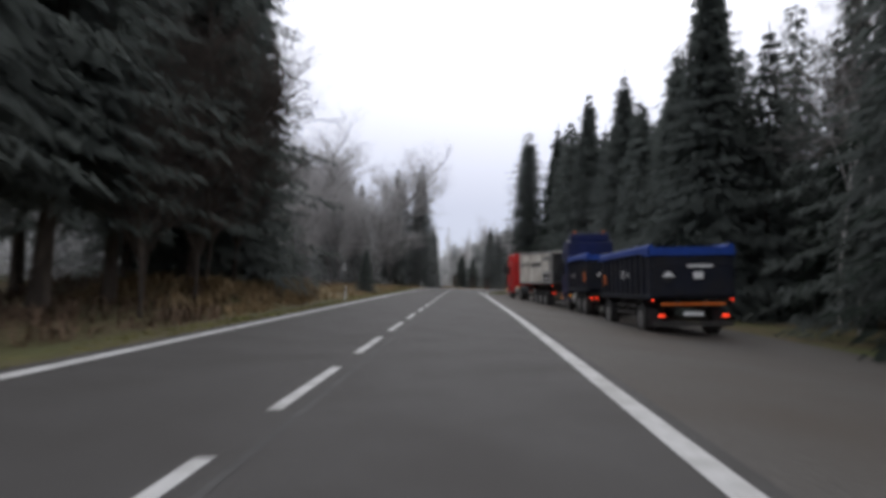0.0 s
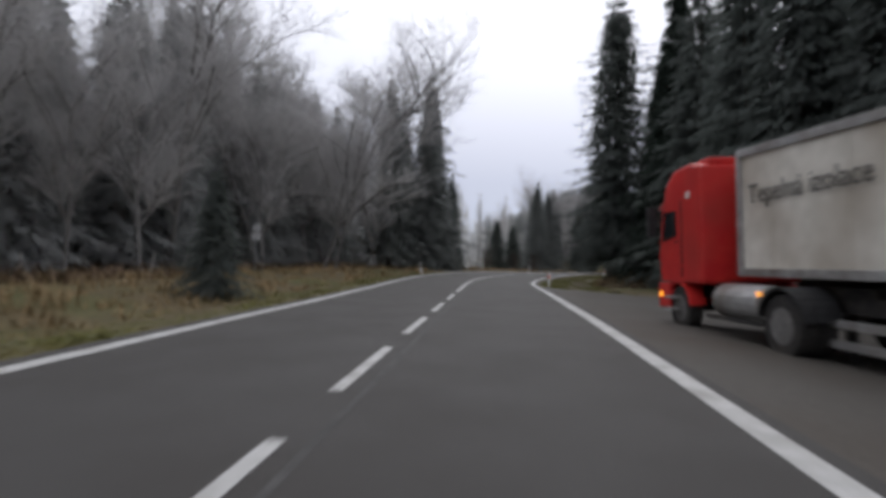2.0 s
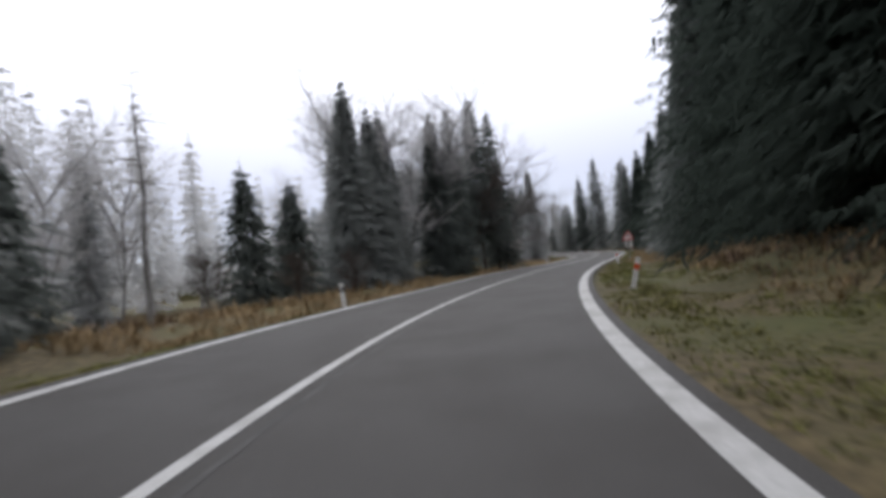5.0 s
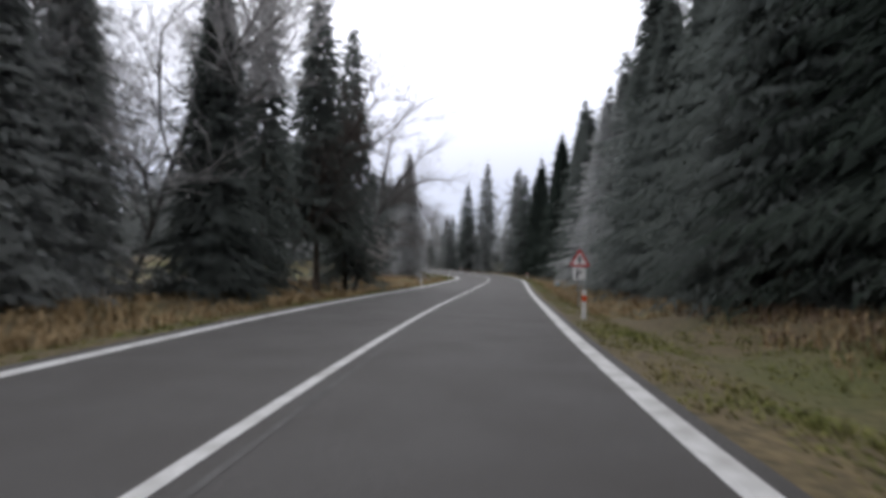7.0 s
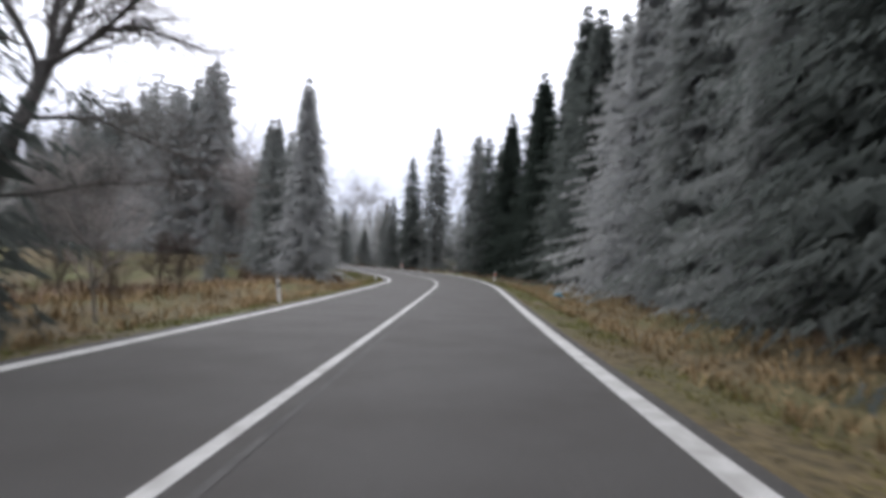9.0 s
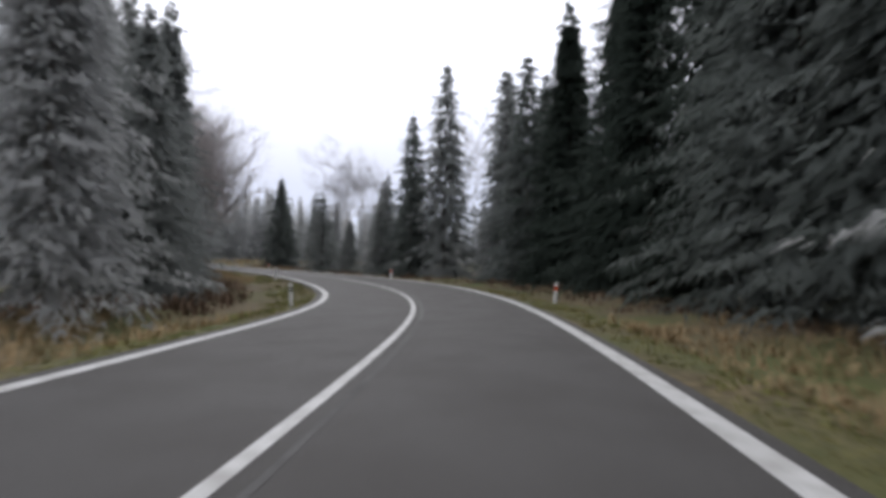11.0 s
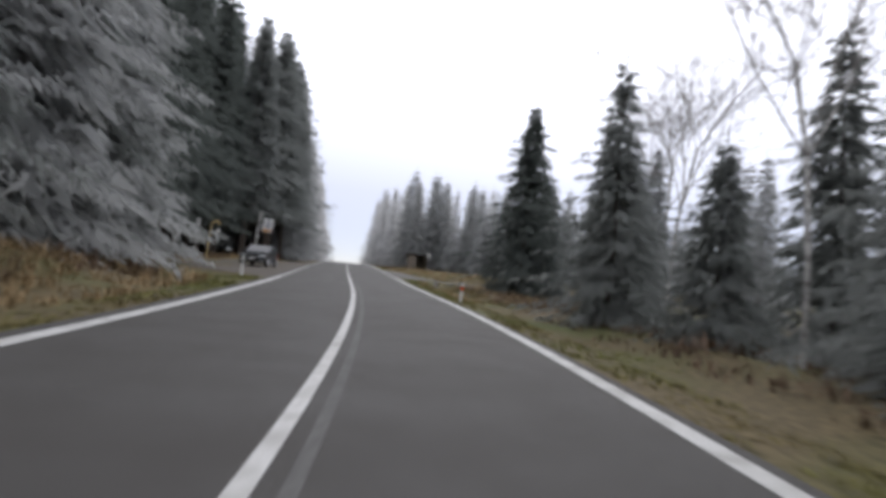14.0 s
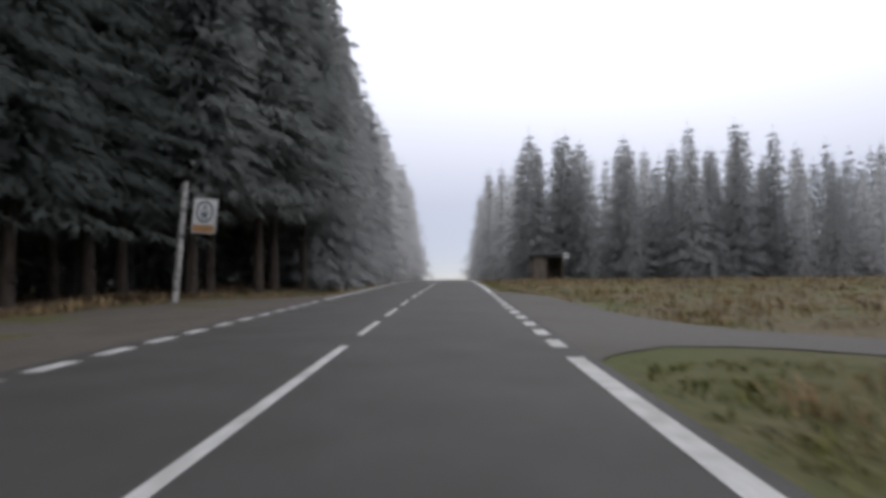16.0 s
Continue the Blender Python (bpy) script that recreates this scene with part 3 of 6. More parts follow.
def bare_tree(h, r, spread, depth, first=0.25, lean=0.0, droop=0.0, children=(3, 5)):
    """Limbs that fork into ever finer twigs: the stout ones and the fine ones apart."""
    stout, fine = [], []

    def grow(p, d, ln, rad, level):
        steps = 3 if level < 3 else 2
        for k in range(steps):
            d = d + rng.normal(0, 0.10 + 0.03 * level, 3) + np.array([0, 0, 0.05 if level < 2 else -droop])
            d = d / np.linalg.norm(d)
            q = p + d * ln / steps
            r1 = rad * (1 - 0.22 * (k + 1) / steps * (1.6 if level == depth else 1))
            (stout if rad > 0.035 else fine).append((p, q, rad * (1 - 0.22 * k / steps), r1))
            if level < depth and (level > 0 or (k + 1) / steps > first):
                for c in range(rng.integers(children[0], children[1])):
                    a = rng.uniform(0, 6.28)
                    o = np.array([math.cos(a), math.sin(a), rng.uniform(-0.1, 0.7)])
                    e = d * rng.uniform(0.4, 0.9) + o * spread * rng.uniform(0.7, 1.2)
                    grow(q, e / np.linalg.norm(e), ln * rng.uniform(0.42, 0.62), max(0.008, rad * rng.uniform(0.36, 0.55)), level + 1)
            p = q

    grow(np.array([0, 0, -0.3]), np.array([lean, 0, 1.0]) / math.hypot(1, lean), h * 0.62, r, 0)
    return stout, fine


KINDS, ARRAYS = {}, {}


def spruce_kind(key, h, radius, base, whorls, boughs, per, size, trunk_r=0.2, shape=0.85, ragged=0.25, thick=1.0, inner=0.25):
    cv, cf = spruce_crown(h, radius, base, whorls, boughs, per, size, shape, ragged, thick, inner)
    tv, tf = spruce_trunk(h * 0.97, trunk_r, base)
    ARRAYS[key] = (cv, cf, tv, np.concatenate([tf[:, :3], tf[:, [0, 2, 3]]]))
    KINDS[key] = (tri_mesh("trunk", tv, tf, M_BARK, True), soft_normals(tri_mesh("crown", cv, cf, NEEDLES[0]), cv, 0.97))


# tall forest-edge spruces, hanging skirts, short-crowned ones, young ones
spruce_kind("tall", 21.0, 4.8, 1.6, 34, 8, 56, 0.58, 0.24, 0.92, 0.24)
spruce_kind("slim", 19.0, 3.6, 1.4, 30, 7, 40, 0.68, 0.19, 0.88, 0.28, 1.0, 0.16)
spruce_kind("skirted", 18.0, 4.7, 0.5, 32, 8, 60, 0.56, 0.24, 0.92, 0.22)
spruce_kind("high", 22.0, 4.0, 4.6, 27, 8, 40, 0.76, 0.22, 0.78, 0.26)
spruce_kind("young", 9.0, 3.3, 0.3, 20, 8, 48, 0.52, 0.11, 0.95, 0.28, 0.95, 0.16)
spruce_kind("open", 14.0, 3.8, 0.5, 19, 7, 62, 0.68, 0.15, 0.95, 0.32, 0.9, 0.12)
spruce_kind("airy", 19.0, 4.3, 0.7, 25, 7, 66, 0.74, 0.19, 0.90, 0.32, 0.85, 0.10)
spruce_kind("broad", 14.5, 5.2, 0.4, 24, 9, 84, 0.52, 0.17, 1.05, 0.32, 0.95, 0.14)
spruce_kind("near", 18.0, 4.4, 0.4, 34, 9, 92, 0.46, 0.24, 0.95, 0.24)
spruce_kind("near_full", 24.0, 4.1, 2.0, 40, 10, 110, 0.42, 0.28, 0.45, 0.26, 1.1, 0.20)
spruce_kind("near_high", 22.0, 3.9, 3.6, 32, 8, 66, 0.54, 0.22, 0.70, 0.26)
# the same, plainer or thinner, for the rows behind
spruce_kind("back", 21.0, 4.0, 1.6, 22, 7, 13, 1.25, 0.22, 0.85, 0.25)
spruce_kind("back_high", 22.0, 3.7, 4.0, 20, 7, 13, 1.25, 0.22, 0.80, 0.28)
# see-through crowns: bright sky between the blades pales them as haze would
spruce_kind("sparse", 20.0, 4.3, 0.6, 24, 7, 34, 0.85, 0.12, 0.80, 0.30, 0.85, 0.10)
spruce_kind("sparse_slim", 18.0, 3.4, 1.0, 22, 7, 30, 0.85, 0.10, 0.78, 0.34, 0.85, 0.10)
# keyed by how much haze is painted into the needles, 0 for none
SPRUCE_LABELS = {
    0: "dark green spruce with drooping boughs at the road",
    1: "grey-green spruce slightly paled for haze at the forest edge",
    2: "grey spruce with light haze in its colour",
    3: "pale spruce with mist painted into its colour",
    4: "spruce whitened to look deep in mist",
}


def plant(key, haze, s, o, scale=1.0, turn=None, lean=0.0):
    trunk, crown = KINDS[key]
    at = spot(s, o, -0.05)
    m = Matrix.LocRotScale(at, Euler((rng.normal(0, 0.012), lean + rng.normal(0, 0.012), rng.uniform(0, 6.28) if turn is None else turn)), (scale * rng.uniform(0.92, 1.08), scale * rng.uniform(0.92, 1.08), scale))
    root = empty("spruce", m, SPRUCE_LABELS[haze], "tree", "roadside spruces")
    for nm, me, coat in (("trunk", trunk, M_PALEBARK if haze > 2 else M_BARK), ("crown", crown, NEEDLES[haze])):
        p = new(nm, me)
        p.parent = root
        p.material_slots[0].link, p.material_slots[0].material = "OBJECT", coat
    return root


planted = []


def clear(s, o, gap):
    p = on_road(np.float64(s), np.float64(o))[:2]
    if any((p[0] - q[0]) ** 2 + (p[1] - q[1]) ** 2 < gap * gap for q in planted):
        return False
    ss, oo = nearest(p[None])
    if abs(oo[0]) < abs(o) - 1.5 and abs(oo[0]) < 7.5:
        return False
    planted.append(p)
    return True


BACK = []


def stand(keys, haze, s0, s1, o0, o1, gap, scale=(0.85, 1.1), tries=400, limit=99):
    """Spruces scattered over a stretch, none nearer to another than the gap."""
    n = 0
    for _ in range(tries):
        s, o = rng.uniform(s0, s1), rng.uniform(o0, o1)
        if n < limit and clear(s, o, gap):
            key, fr, sc = keys[rng.integers(len(keys))], haze if isinstance(haze, int) else haze[rng.integers(len(haze))], rng.uniform(*scale)
            if key.startswith("back"):
                BACK.append((key, fr, s, o, sc))
            else:
                plant(key, fr, s, o, sc)
            n += 1
    return n


def single(key, haze, s, o, scale=1.0, **kw):
    planted.append(on_road(np.float64(s), np.float64(o))[:2])
    return plant(key, haze, s, o, scale, **kw)


BARE_KINDS = {}


def bare_kind(key, haze, bark, **kw):
    stout, fine = bare_tree(**kw)
    v, f = limbs_mesh(stout, 6)
    w, g = limbs_mesh(fine, 3)
    BARE_KINDS[key] = (tri_mesh("trunk", v, f, bark, True), tri_mesh("crown", w, g, TWIGS[haze]))


bare_kind("fine", 3, M_GREYBARK, h=17, r=0.15, spread=0.62, depth=4, first=0.2, children=(3, 5))
bare_kind("birch", 1, M_BIRCH, h=17, r=0.10, spread=0.45, depth=4, first=0.45, children=(2, 4), droop=0.10)
bare_kind("thin", 3, M_GREYBARK, h=13, r=0.10, spread=0.45, depth=3, first=0.2, children=(3, 6), droop=0.03)
bare_kind("thin_brown", 2, M_GREYBARK, h=12, r=0.09, spread=0.50, depth=3, first=0.0, children=(4, 6), droop=0.02)
bare_kind("thin_dark", 0, M_BARK, h=13, r=0.10, spread=0.45, depth=3, first=0.2, children=(3, 6), droop=0.03)


def dead_spruce(h, r):
    """A standing dead stem with short level limbs and a few twigs."""
    stout, fine, p = [], [], np.array([0, 0, -0.3])
    for k in range(6):
        q = np.array([rng.normal(0, 0.06), rng.normal(0, 0.06), h * (k + 1) / 6])
        stout.append((p, q, r * (1 - k / 6.2), r * (1 - (k + 1) / 6.2)))
        p = q
    for k in range(34):
        z, a = h * rng.uniform(0.18, 0.97), rng.uniform(0, 6.28)
        ln = 2.6 * (1.05 - z / h) * rng.uniform(0.5, 1.1) + 0.25
        p, d = np.array([0, 0, z]), np.array([math.cos(a), math.sin(a), 0.05])
        for j in range(3):
            q = p + d * ln / 3
            fine.append((p, q, 0.028 * (1 - j / 3.4), 0.028 * (1 - (j + 1) / 3.4)))
            e = d + rng.normal(0, 0.6, 3)
            fine.append((q, q + e * ln * 0.22, 0.011, 0.006))
            p, d = q, d + np.array([0, 0, -0.14])
    return stout, fine


stout_d, fine_d = dead_spruce(11.5, 0.13)
BARE_KINDS["dead"] = (tri_mesh("trunk", *limbs_mesh(stout_d, 7), M_GREYBARK, True), tri_mesh("limbs", *limbs_mesh(fine_d, 4), TWIGS[1]))


def beech():
    """A leaning stem that forks low into limbs which sweep out over the road; x points to the road."""
    stout, fine = [], []

    def twig(p, d, ln, rad, level):
        for k in range(4):
            d = d + rng.normal(0, 0.13, 3) + np.array([0.02, 0, 0.01])
            d = d / np.linalg.norm(d)
            q = p + d * ln / 4
            fine.append((p, q, rad * (1 - k / 5), rad * (1 - (k + 1) / 5)))
            if level:
                for _ in range(2):
                    e = d + rng.normal(0, 0.55, 3)
                    twig(q, e / np.linalg.norm(e), ln * rng.uniform(0.35, 0.6), max(0.006, rad * 0.5), level - 1)
            p = q

    def limb(points, r0, r1, twigs):
        pts = [np.array(c, float) for c in points]
        n = len(pts) - 1
        for k, (a, b) in enumerate(zip(pts, pts[1:])):
            for j in range(3):
                u, v = a + (b - a) * j / 3, a + (b - a) * (j + 1) / 3
                w0, w1 = (k + j / 3) / n, (k + (j + 1) / 3) / n
                u, v = u + np.sin(w0 * 9 + r0 * 90) * 0.05, v + np.sin(w1 * 9 + r0 * 90) * 0.05
                stout.append((u, v, r0 + (r1 - r0) * w0, r0 + (r1 - r0) * w1))
                for _ in range(twigs):
                    e = (b - a) / np.linalg.norm(b - a) + rng.normal(0, 0.5, 3)
                    twig(v, e / np.linalg.norm(e), rng.uniform(0.9, 2.0), 0.4 * (r0 + (r1 - r0) * w1), 1)

    limb([(0, 0, -0.3), (0.35, 0, 1.6), (0.9, 0.05, 3.5), (1.6, 0, 5.3)], 0.20, 0.14, 0)
    limb([(1.6, 0, 5.2), (1.75, 0.2, 6.8), (1.9, 0.3, 8.6), (2.3, 0.5, 10.5)], 0.09, 0.025, 4)
    limb([(1.6, 0, 5.2), (2.4, -0.2, 6.4), (3.3, -0.3, 7.6), (4.2, -0.4, 8.6), (5.2, -0.6, 9.3)], 0.085, 0.02, 4)
    limb([(1.6, 0, 5.2), (2.5, 0.3, 6.0), (3.4, 0.4, 6.9), (4.6, 0.5, 7.4), (6.2, 0.6, 7.4)], 0.08, 0.02, 4)
    limb([(1.7, 0, 5.3), (2.6, 0.1, 5.9), (3.6, 0, 6.0), (4.6, -0.1, 5.5)], 0.055, 0.018, 4)
    limb([(1.2, 0, 4.3), (2.3, 0.3, 4.3), (3.4, 0.5, 4.0), (4.2, 0.6, 3.6)], 0.05, 0.016, 4)
    limb([(1.5, 0, 5.1), (1.0, -0.3, 6.3), (0.2, -0.5, 7.5), (-0.8, -0.8, 8.4)], 0.07, 0.02, 4)
    limb([(0.7, 0, 2.8), (1.6, 0.3, 2.9), (2.8, 0.4, 3.1), (3.6, 0.5, 3.2)], 0.04, 0.014, 4)
    return stout, fine


stout_b, fine_b = beech()
BARE_KINDS["beech"] = (tri_mesh("trunk", *limbs_mesh(stout_b, 7), M_GREYBARK, True), tri_mesh("crown", *limbs_mesh(fine_b, 3), TWIGS[1]))
bare_kind("shrub", 0, M_BARK, h=4.5, r=0.05, spread=0.8, depth=3, first=0.0, children=(3, 5))


def bare(key, s, o, scale=1.0, label="", name="bare_tree", turn=None, lean=(0, 0), group="bare roadside trees"):
    at = spot(s, o, -0.05)
    planted.append(np.array(at[:2]))
    root = empty(name, Matrix.LocRotScale(at, Euler((lean[0], lean[1], rng.uniform(0, 6.28) if turn is None else turn)), (scale,) * 3), label, "tree", group)
    for nm, me in zip(("trunk", "crown"), BARE_KINDS[key]):
        p = new(nm, me)
        p.parent = root
    return root


# left: the dark group at the start, with bare lower trunks
for s, o, k, sc in ((8.8, -10.4, "near", 1.25), (4.0, -9.8, "near_high", 1.0), (0.0, -10.8, "near_high", 1.0), (-4.5, -10.0, "near_high", 1.0), (-9.0, -10.2, "high", 0.95), (5.5, -13.5, "high", 1.0), (9.5, -14.5, "tall", 1.0), (1.0, -15.0, "high", 1.0), (-5.0, -14.0, "high", 1.0), (-13.0, -10.5, "high", 1.0)):
    single(k, 1, s, o, sc)
for s, o in ((6.0, -8.8), (1.5, -8.4), (-2.5, -8.2), (11.0, -11.5), (3.6, -9.0), (-0.8, -9.2)):
    bare("thin_dark", s, o, 0.75, "thin bare tree with brown twigs", group="thin roadside trees")
stand(["sparse", "back_high"], (2, 3), -30, 12, -30, -16, 4.0, limit=10)
# left: forest behind the open verge
stand(["airy", "slim"], 3, 55, 70, -20.5, -17.5, 3.4, (0.75, 0.88), limit=5)
stand(["airy", "slim"], 3, 22, 46, -28, -19, 3.0, (0.62, 0.80), limit=14)
stand(["airy", "slim", "tall"], 3, 46, 74, -25, -19, 2.9, (0.78, 0.95), limit=16)
for s, o, sc in ((45, -23.0, 0.90), (49, -20.5, 0.92), (38, -23.0, 0.66)):
    single("airy", 3, s, o, sc)
stand(["sparse", "sparse_slim"], (3, 4), 16, 80, -42, -26, 3.2, (0.85, 1.05), limit=26)
for s, o, sc in ((58, -16.5, 1.1), (62, -13.6, 1.15), (61, -21, 1.15)):
    bare("fine", s, o, sc, "bare broadleaf tree with a dense crown of rimed, haze-paled twigs")
for s, o, sc in ((51, -18.5, 1.05), (44, -20, 1.0), (69, -18, 1.05), (57.5, -20, 1.1), (65, -17, 1.1)):
    bare("fine", s, o, sc, "bare grey broadleaf tree among the spruces")
for s, o in ((60.5, -11.8), (66.5, -11.2), (45, -16), (36, -18), (56, -15.0), (41, -17)):
    bare("thin", s, o, 0.9, "thin bare tree with greyish twigs", group="thin roadside trees")
single("young", 1, 36.0, -7.8, 0.48)
single("near", 2, 76.5, -11.0, 1.18)
single("tall", 2, 72.5, -13.2, 0.95)
# whitened rows, a painted mist between the trees in front and the deep woods
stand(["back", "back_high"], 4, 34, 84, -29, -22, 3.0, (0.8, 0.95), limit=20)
single("skirted", 1, 80.5, -10.6, 0.62)
single("slim", 2, 76.0, -14.0, 1.0)
# left: the gap with a dead tree, then the clump
bare("dead", 87.0, -10.4, 0.80, "leafless dead spruce trunk with a few limbs", "dead_tree", group="dead trees")
single("young", 1, 85.5, -14.5, 0.75)
for s, o, k, f, sc in ((105.0, -11.4, "near", 2, 0.78), (100.0, -12.6, "young", 1, 0.78), (97.0, -13.4, "young", 1, 0.85), (108.5, -11.2, "near", 2, 0.72), (112.0, -11.8, "tall", 2, 0.66), (117.0, -9.4, "near", 1, 0.78), (120.5, -9.0, "slim", 1, 0.80), (130.7, -8.0, "slim", 1, 0.90), (126.2, -8.3, "high", 1, 0.80), (109.0, -14.5, "tall", 3, 0.62), (115.0, -14.0, "airy", 3, 0.72), (100.0, -28.0, "airy", 3, 0.60), (94.0, -31.0, "airy", 4, 0.70)):
    single(k, f, s, o, sc)
bare("fine", 114.0, -12.4, 0.86, "bare broadleaf tree, its rounded crown coloured pale for haze")
bare("fine", 117.5, -13.5, 0.88, "bare broadleaf tree, its rounded crown coloured pale for haze")
bare("thin_dark", 124.0, -9.4, 0.95, "thin leaning bare tree beside the road", lean=(0, 0.21), turn=0.0, group="thin roadside trees")
bare("beech", 132.0, -7.8, 1.0, "bare beech with long limbs sweeping out over the verge", turn=heading(132))
bare("thin_brown", 136.0, -7.6, 0.42, "small bare tree with crooked twigs", group="thin roadside trees")
single("tall", 3, 165.0, -9.6, 0.74)
single("sparse_slim", 2, 168.0, -17.0, 0.40)
for s, o in ((158, -30), (128, -34), (96, -26), (104, -30)):
    bare("thin", s, o, 1.0, "thin bare tree with twigs paled in place of mist", group="thin roadside trees")
for s, o in ((138, -8.5), (144, -9.5), (142, -13), (149, -13), (95, -9.5), (99, -8.5), (92, -12)):
    bare("shrub", s, o, rng.uniform(0.4, 0.7), "low bare shrub in the dry verge", "shrub", group="verge shrubs")
# left: inside of the left-hand bend
stand(["tall", "slim", "skirted"], 2, 172, 190, -14.0, -10.4, 2.9, (0.66, 0.82), limit=12)
for s, o, sc in ((193.5, -9.5, 1.0), (195.5, -11.5, 1.0), (197, -10.2, 1.0), (200.5, -9.8, 0.95), (202.5, -12, 1.0), (204, -11, 1.0), (208, -12.0, 1.0), (211, -13.0, 1.0), (206, -10.2, 0.8), (199, -11.8, 1.0), (210, -10.8, 0.75)):
    bare("thin_brown", s, o, sc, "thin bare roadside tree with greyish-brown twigs", group="thin roadside trees")
for s, o in ((199, -13), (206, -14)):
    bare("birch", s, o, 0.9, "white-stemmed bare birch at the road")
# left: the tall wall along the straight
stand(["airy"], (2, 3), 206, 236, -16.5, -12.4, 2.7, (1.25, 1.42), limit=13)
stand(["near_high"], 1, 236, 266, -17.4, -14.2, 2.7, (1.18, 1.32), limit=14)
# the farther trees have more haze mixed into their colour
stand(["high"], 2, 266, 280, -12.5, -9.0, 2.8, (1.18, 1.32), limit=6)
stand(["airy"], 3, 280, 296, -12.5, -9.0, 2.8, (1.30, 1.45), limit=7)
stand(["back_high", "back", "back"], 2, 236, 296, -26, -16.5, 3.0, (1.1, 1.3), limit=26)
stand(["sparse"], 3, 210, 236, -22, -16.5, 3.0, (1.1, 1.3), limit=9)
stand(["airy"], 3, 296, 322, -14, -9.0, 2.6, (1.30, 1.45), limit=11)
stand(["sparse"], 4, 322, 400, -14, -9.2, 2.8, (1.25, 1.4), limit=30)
# right: behind the lay-by
single("near", 1, 15.5, 16.2, 1.25)
for s, o in ((9.0, 20.0), (6.0, 19.0)):
    bare("birch", s, o, 1.0, "tall bare birch behind the lay-by")
stand(["tall", "skirted", "slim"], (0, 1), -22, 2, 15.0, 19.5, 2.9, (0.95, 1.2), limit=9)
stand(["tall", "airy", "slim"], 1, 14, 46, 15.0, 21.0, 2.6, (0.8, 1.02), limit=20)
stand(["back", "back_high"], (0, 1), -25, 60, 20, 30, 3.6, (0.95, 1.15), limit=26)
for s, o, k, f, sc in ((69.5, 9.0, "near_full", 1, 1.0), (65.0, 13.6, "tall", 0, 1.15), (60.0, 14.5, "airy", 1, 1.2), (55, 15.5, "slim", 1, 1.15), (50, 14.6, "airy", 1, 1.15), (46, 15.5, "tall", 1, 1.15), (74.5, 12.4, "near", 1, 1.15), (78.5, 12.6, "near", 0, 1.15)):
    single(k, f, s, o, sc)
# right: close wall through the right-hand bend and on
stand(["skirted", "tall"], 0, 81, 110, 11.6, 14.5, 2.9, (1.05, 1.2), limit=15)
stand(["tall", "skirted"], 1, 110, 128, 11.6, 14.5, 2.7, (1.0, 1.15), limit=8)
stand(["tall", "skirted"], 1, 128, 138, 11.6, 14.5, 2.7, (1.0, 1.15), limit=5)
stand(["near"], 2, 138, 146, 11.4, 14, 2.7, (0.95, 1.15), limit=4)
stand(["near"], 3, 146, 158, 11.4, 14, 2.7, (0.95, 1.15), limit=5)
stand(["tall", "near"], 1, 158, 170, 11.4, 14, 2.7, (0.95, 1.1), limit=6)
stand(["back", "back_high"], 1, 70, 128, 14, 20, 3.2, (1.0, 1.2), limit=20)
stand(["back", "back_high"], 3, 128, 172, 14, 20, 3.2, (1.0, 1.15), limit=15)
# right: outside of the left-hand bend
for s, o, k, f, sc in ((201.0, 12.8, "airy", 2, 1.14), (194.0, 14.5, "airy", 2, 1.02), (187.5, 11.6, "airy", 1, 0.90), (183.2, 12.0, "near", 0, 1.05), (178, 12.2, "near", 0, 1.15), (175.5, 12.0, "tall", 0, 1.0), (171, 12.4, "tall", 0, 1.0), (190.5, 15.5, "tall", 1, 0.85), (198, 18.5, "slim", 3, 1.1), (206.8, 13.0, "airy", 1, 0.95), (212.0, 12.7, "airy", 2, 0.64), (203.5, 10.6, "open", 1, 0.80), (209.0, 10.4, "young", 2, 0.85), (216.5, 10.6, "young", 2, 0.72), (220.7, 9.2, "open", 2, 0.72), (224.0, 11.5, "young", 2, 0.75), (218.6, 16.5, "open", 2, 0.9), (227.5, 13.8, "young", 2, 0.85), (239.7, 11.8, "broad", 1, 0.96), (236.5, 16.5, "open", 2, 0.85), (232.0, 17.0, "airy", 3, 0.55), (244.5, 15.0, "young", 2, 1.1)):
    single(k, f, s, o, sc)
for s, o, sc in ((214.2, 11.6, 0.84), (229, 16.5, 0.95), (205, 17.5, 1.0), (234, 19.0, 1.0), (188, 16.5, 1.1)):
    bare("birch", s, o, sc, "tall bare birch behind the young spruces")
# thin pale rows take the place of mist behind the bend
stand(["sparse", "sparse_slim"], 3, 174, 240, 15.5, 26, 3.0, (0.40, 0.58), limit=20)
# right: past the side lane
# thinned crowns and lightened colours imitate mist over the clearing
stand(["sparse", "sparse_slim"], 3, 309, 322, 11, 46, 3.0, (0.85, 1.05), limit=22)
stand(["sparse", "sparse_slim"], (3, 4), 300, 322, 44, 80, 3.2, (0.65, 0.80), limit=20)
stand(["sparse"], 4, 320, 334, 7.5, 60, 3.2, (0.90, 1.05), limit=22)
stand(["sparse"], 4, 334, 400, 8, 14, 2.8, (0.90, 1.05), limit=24)


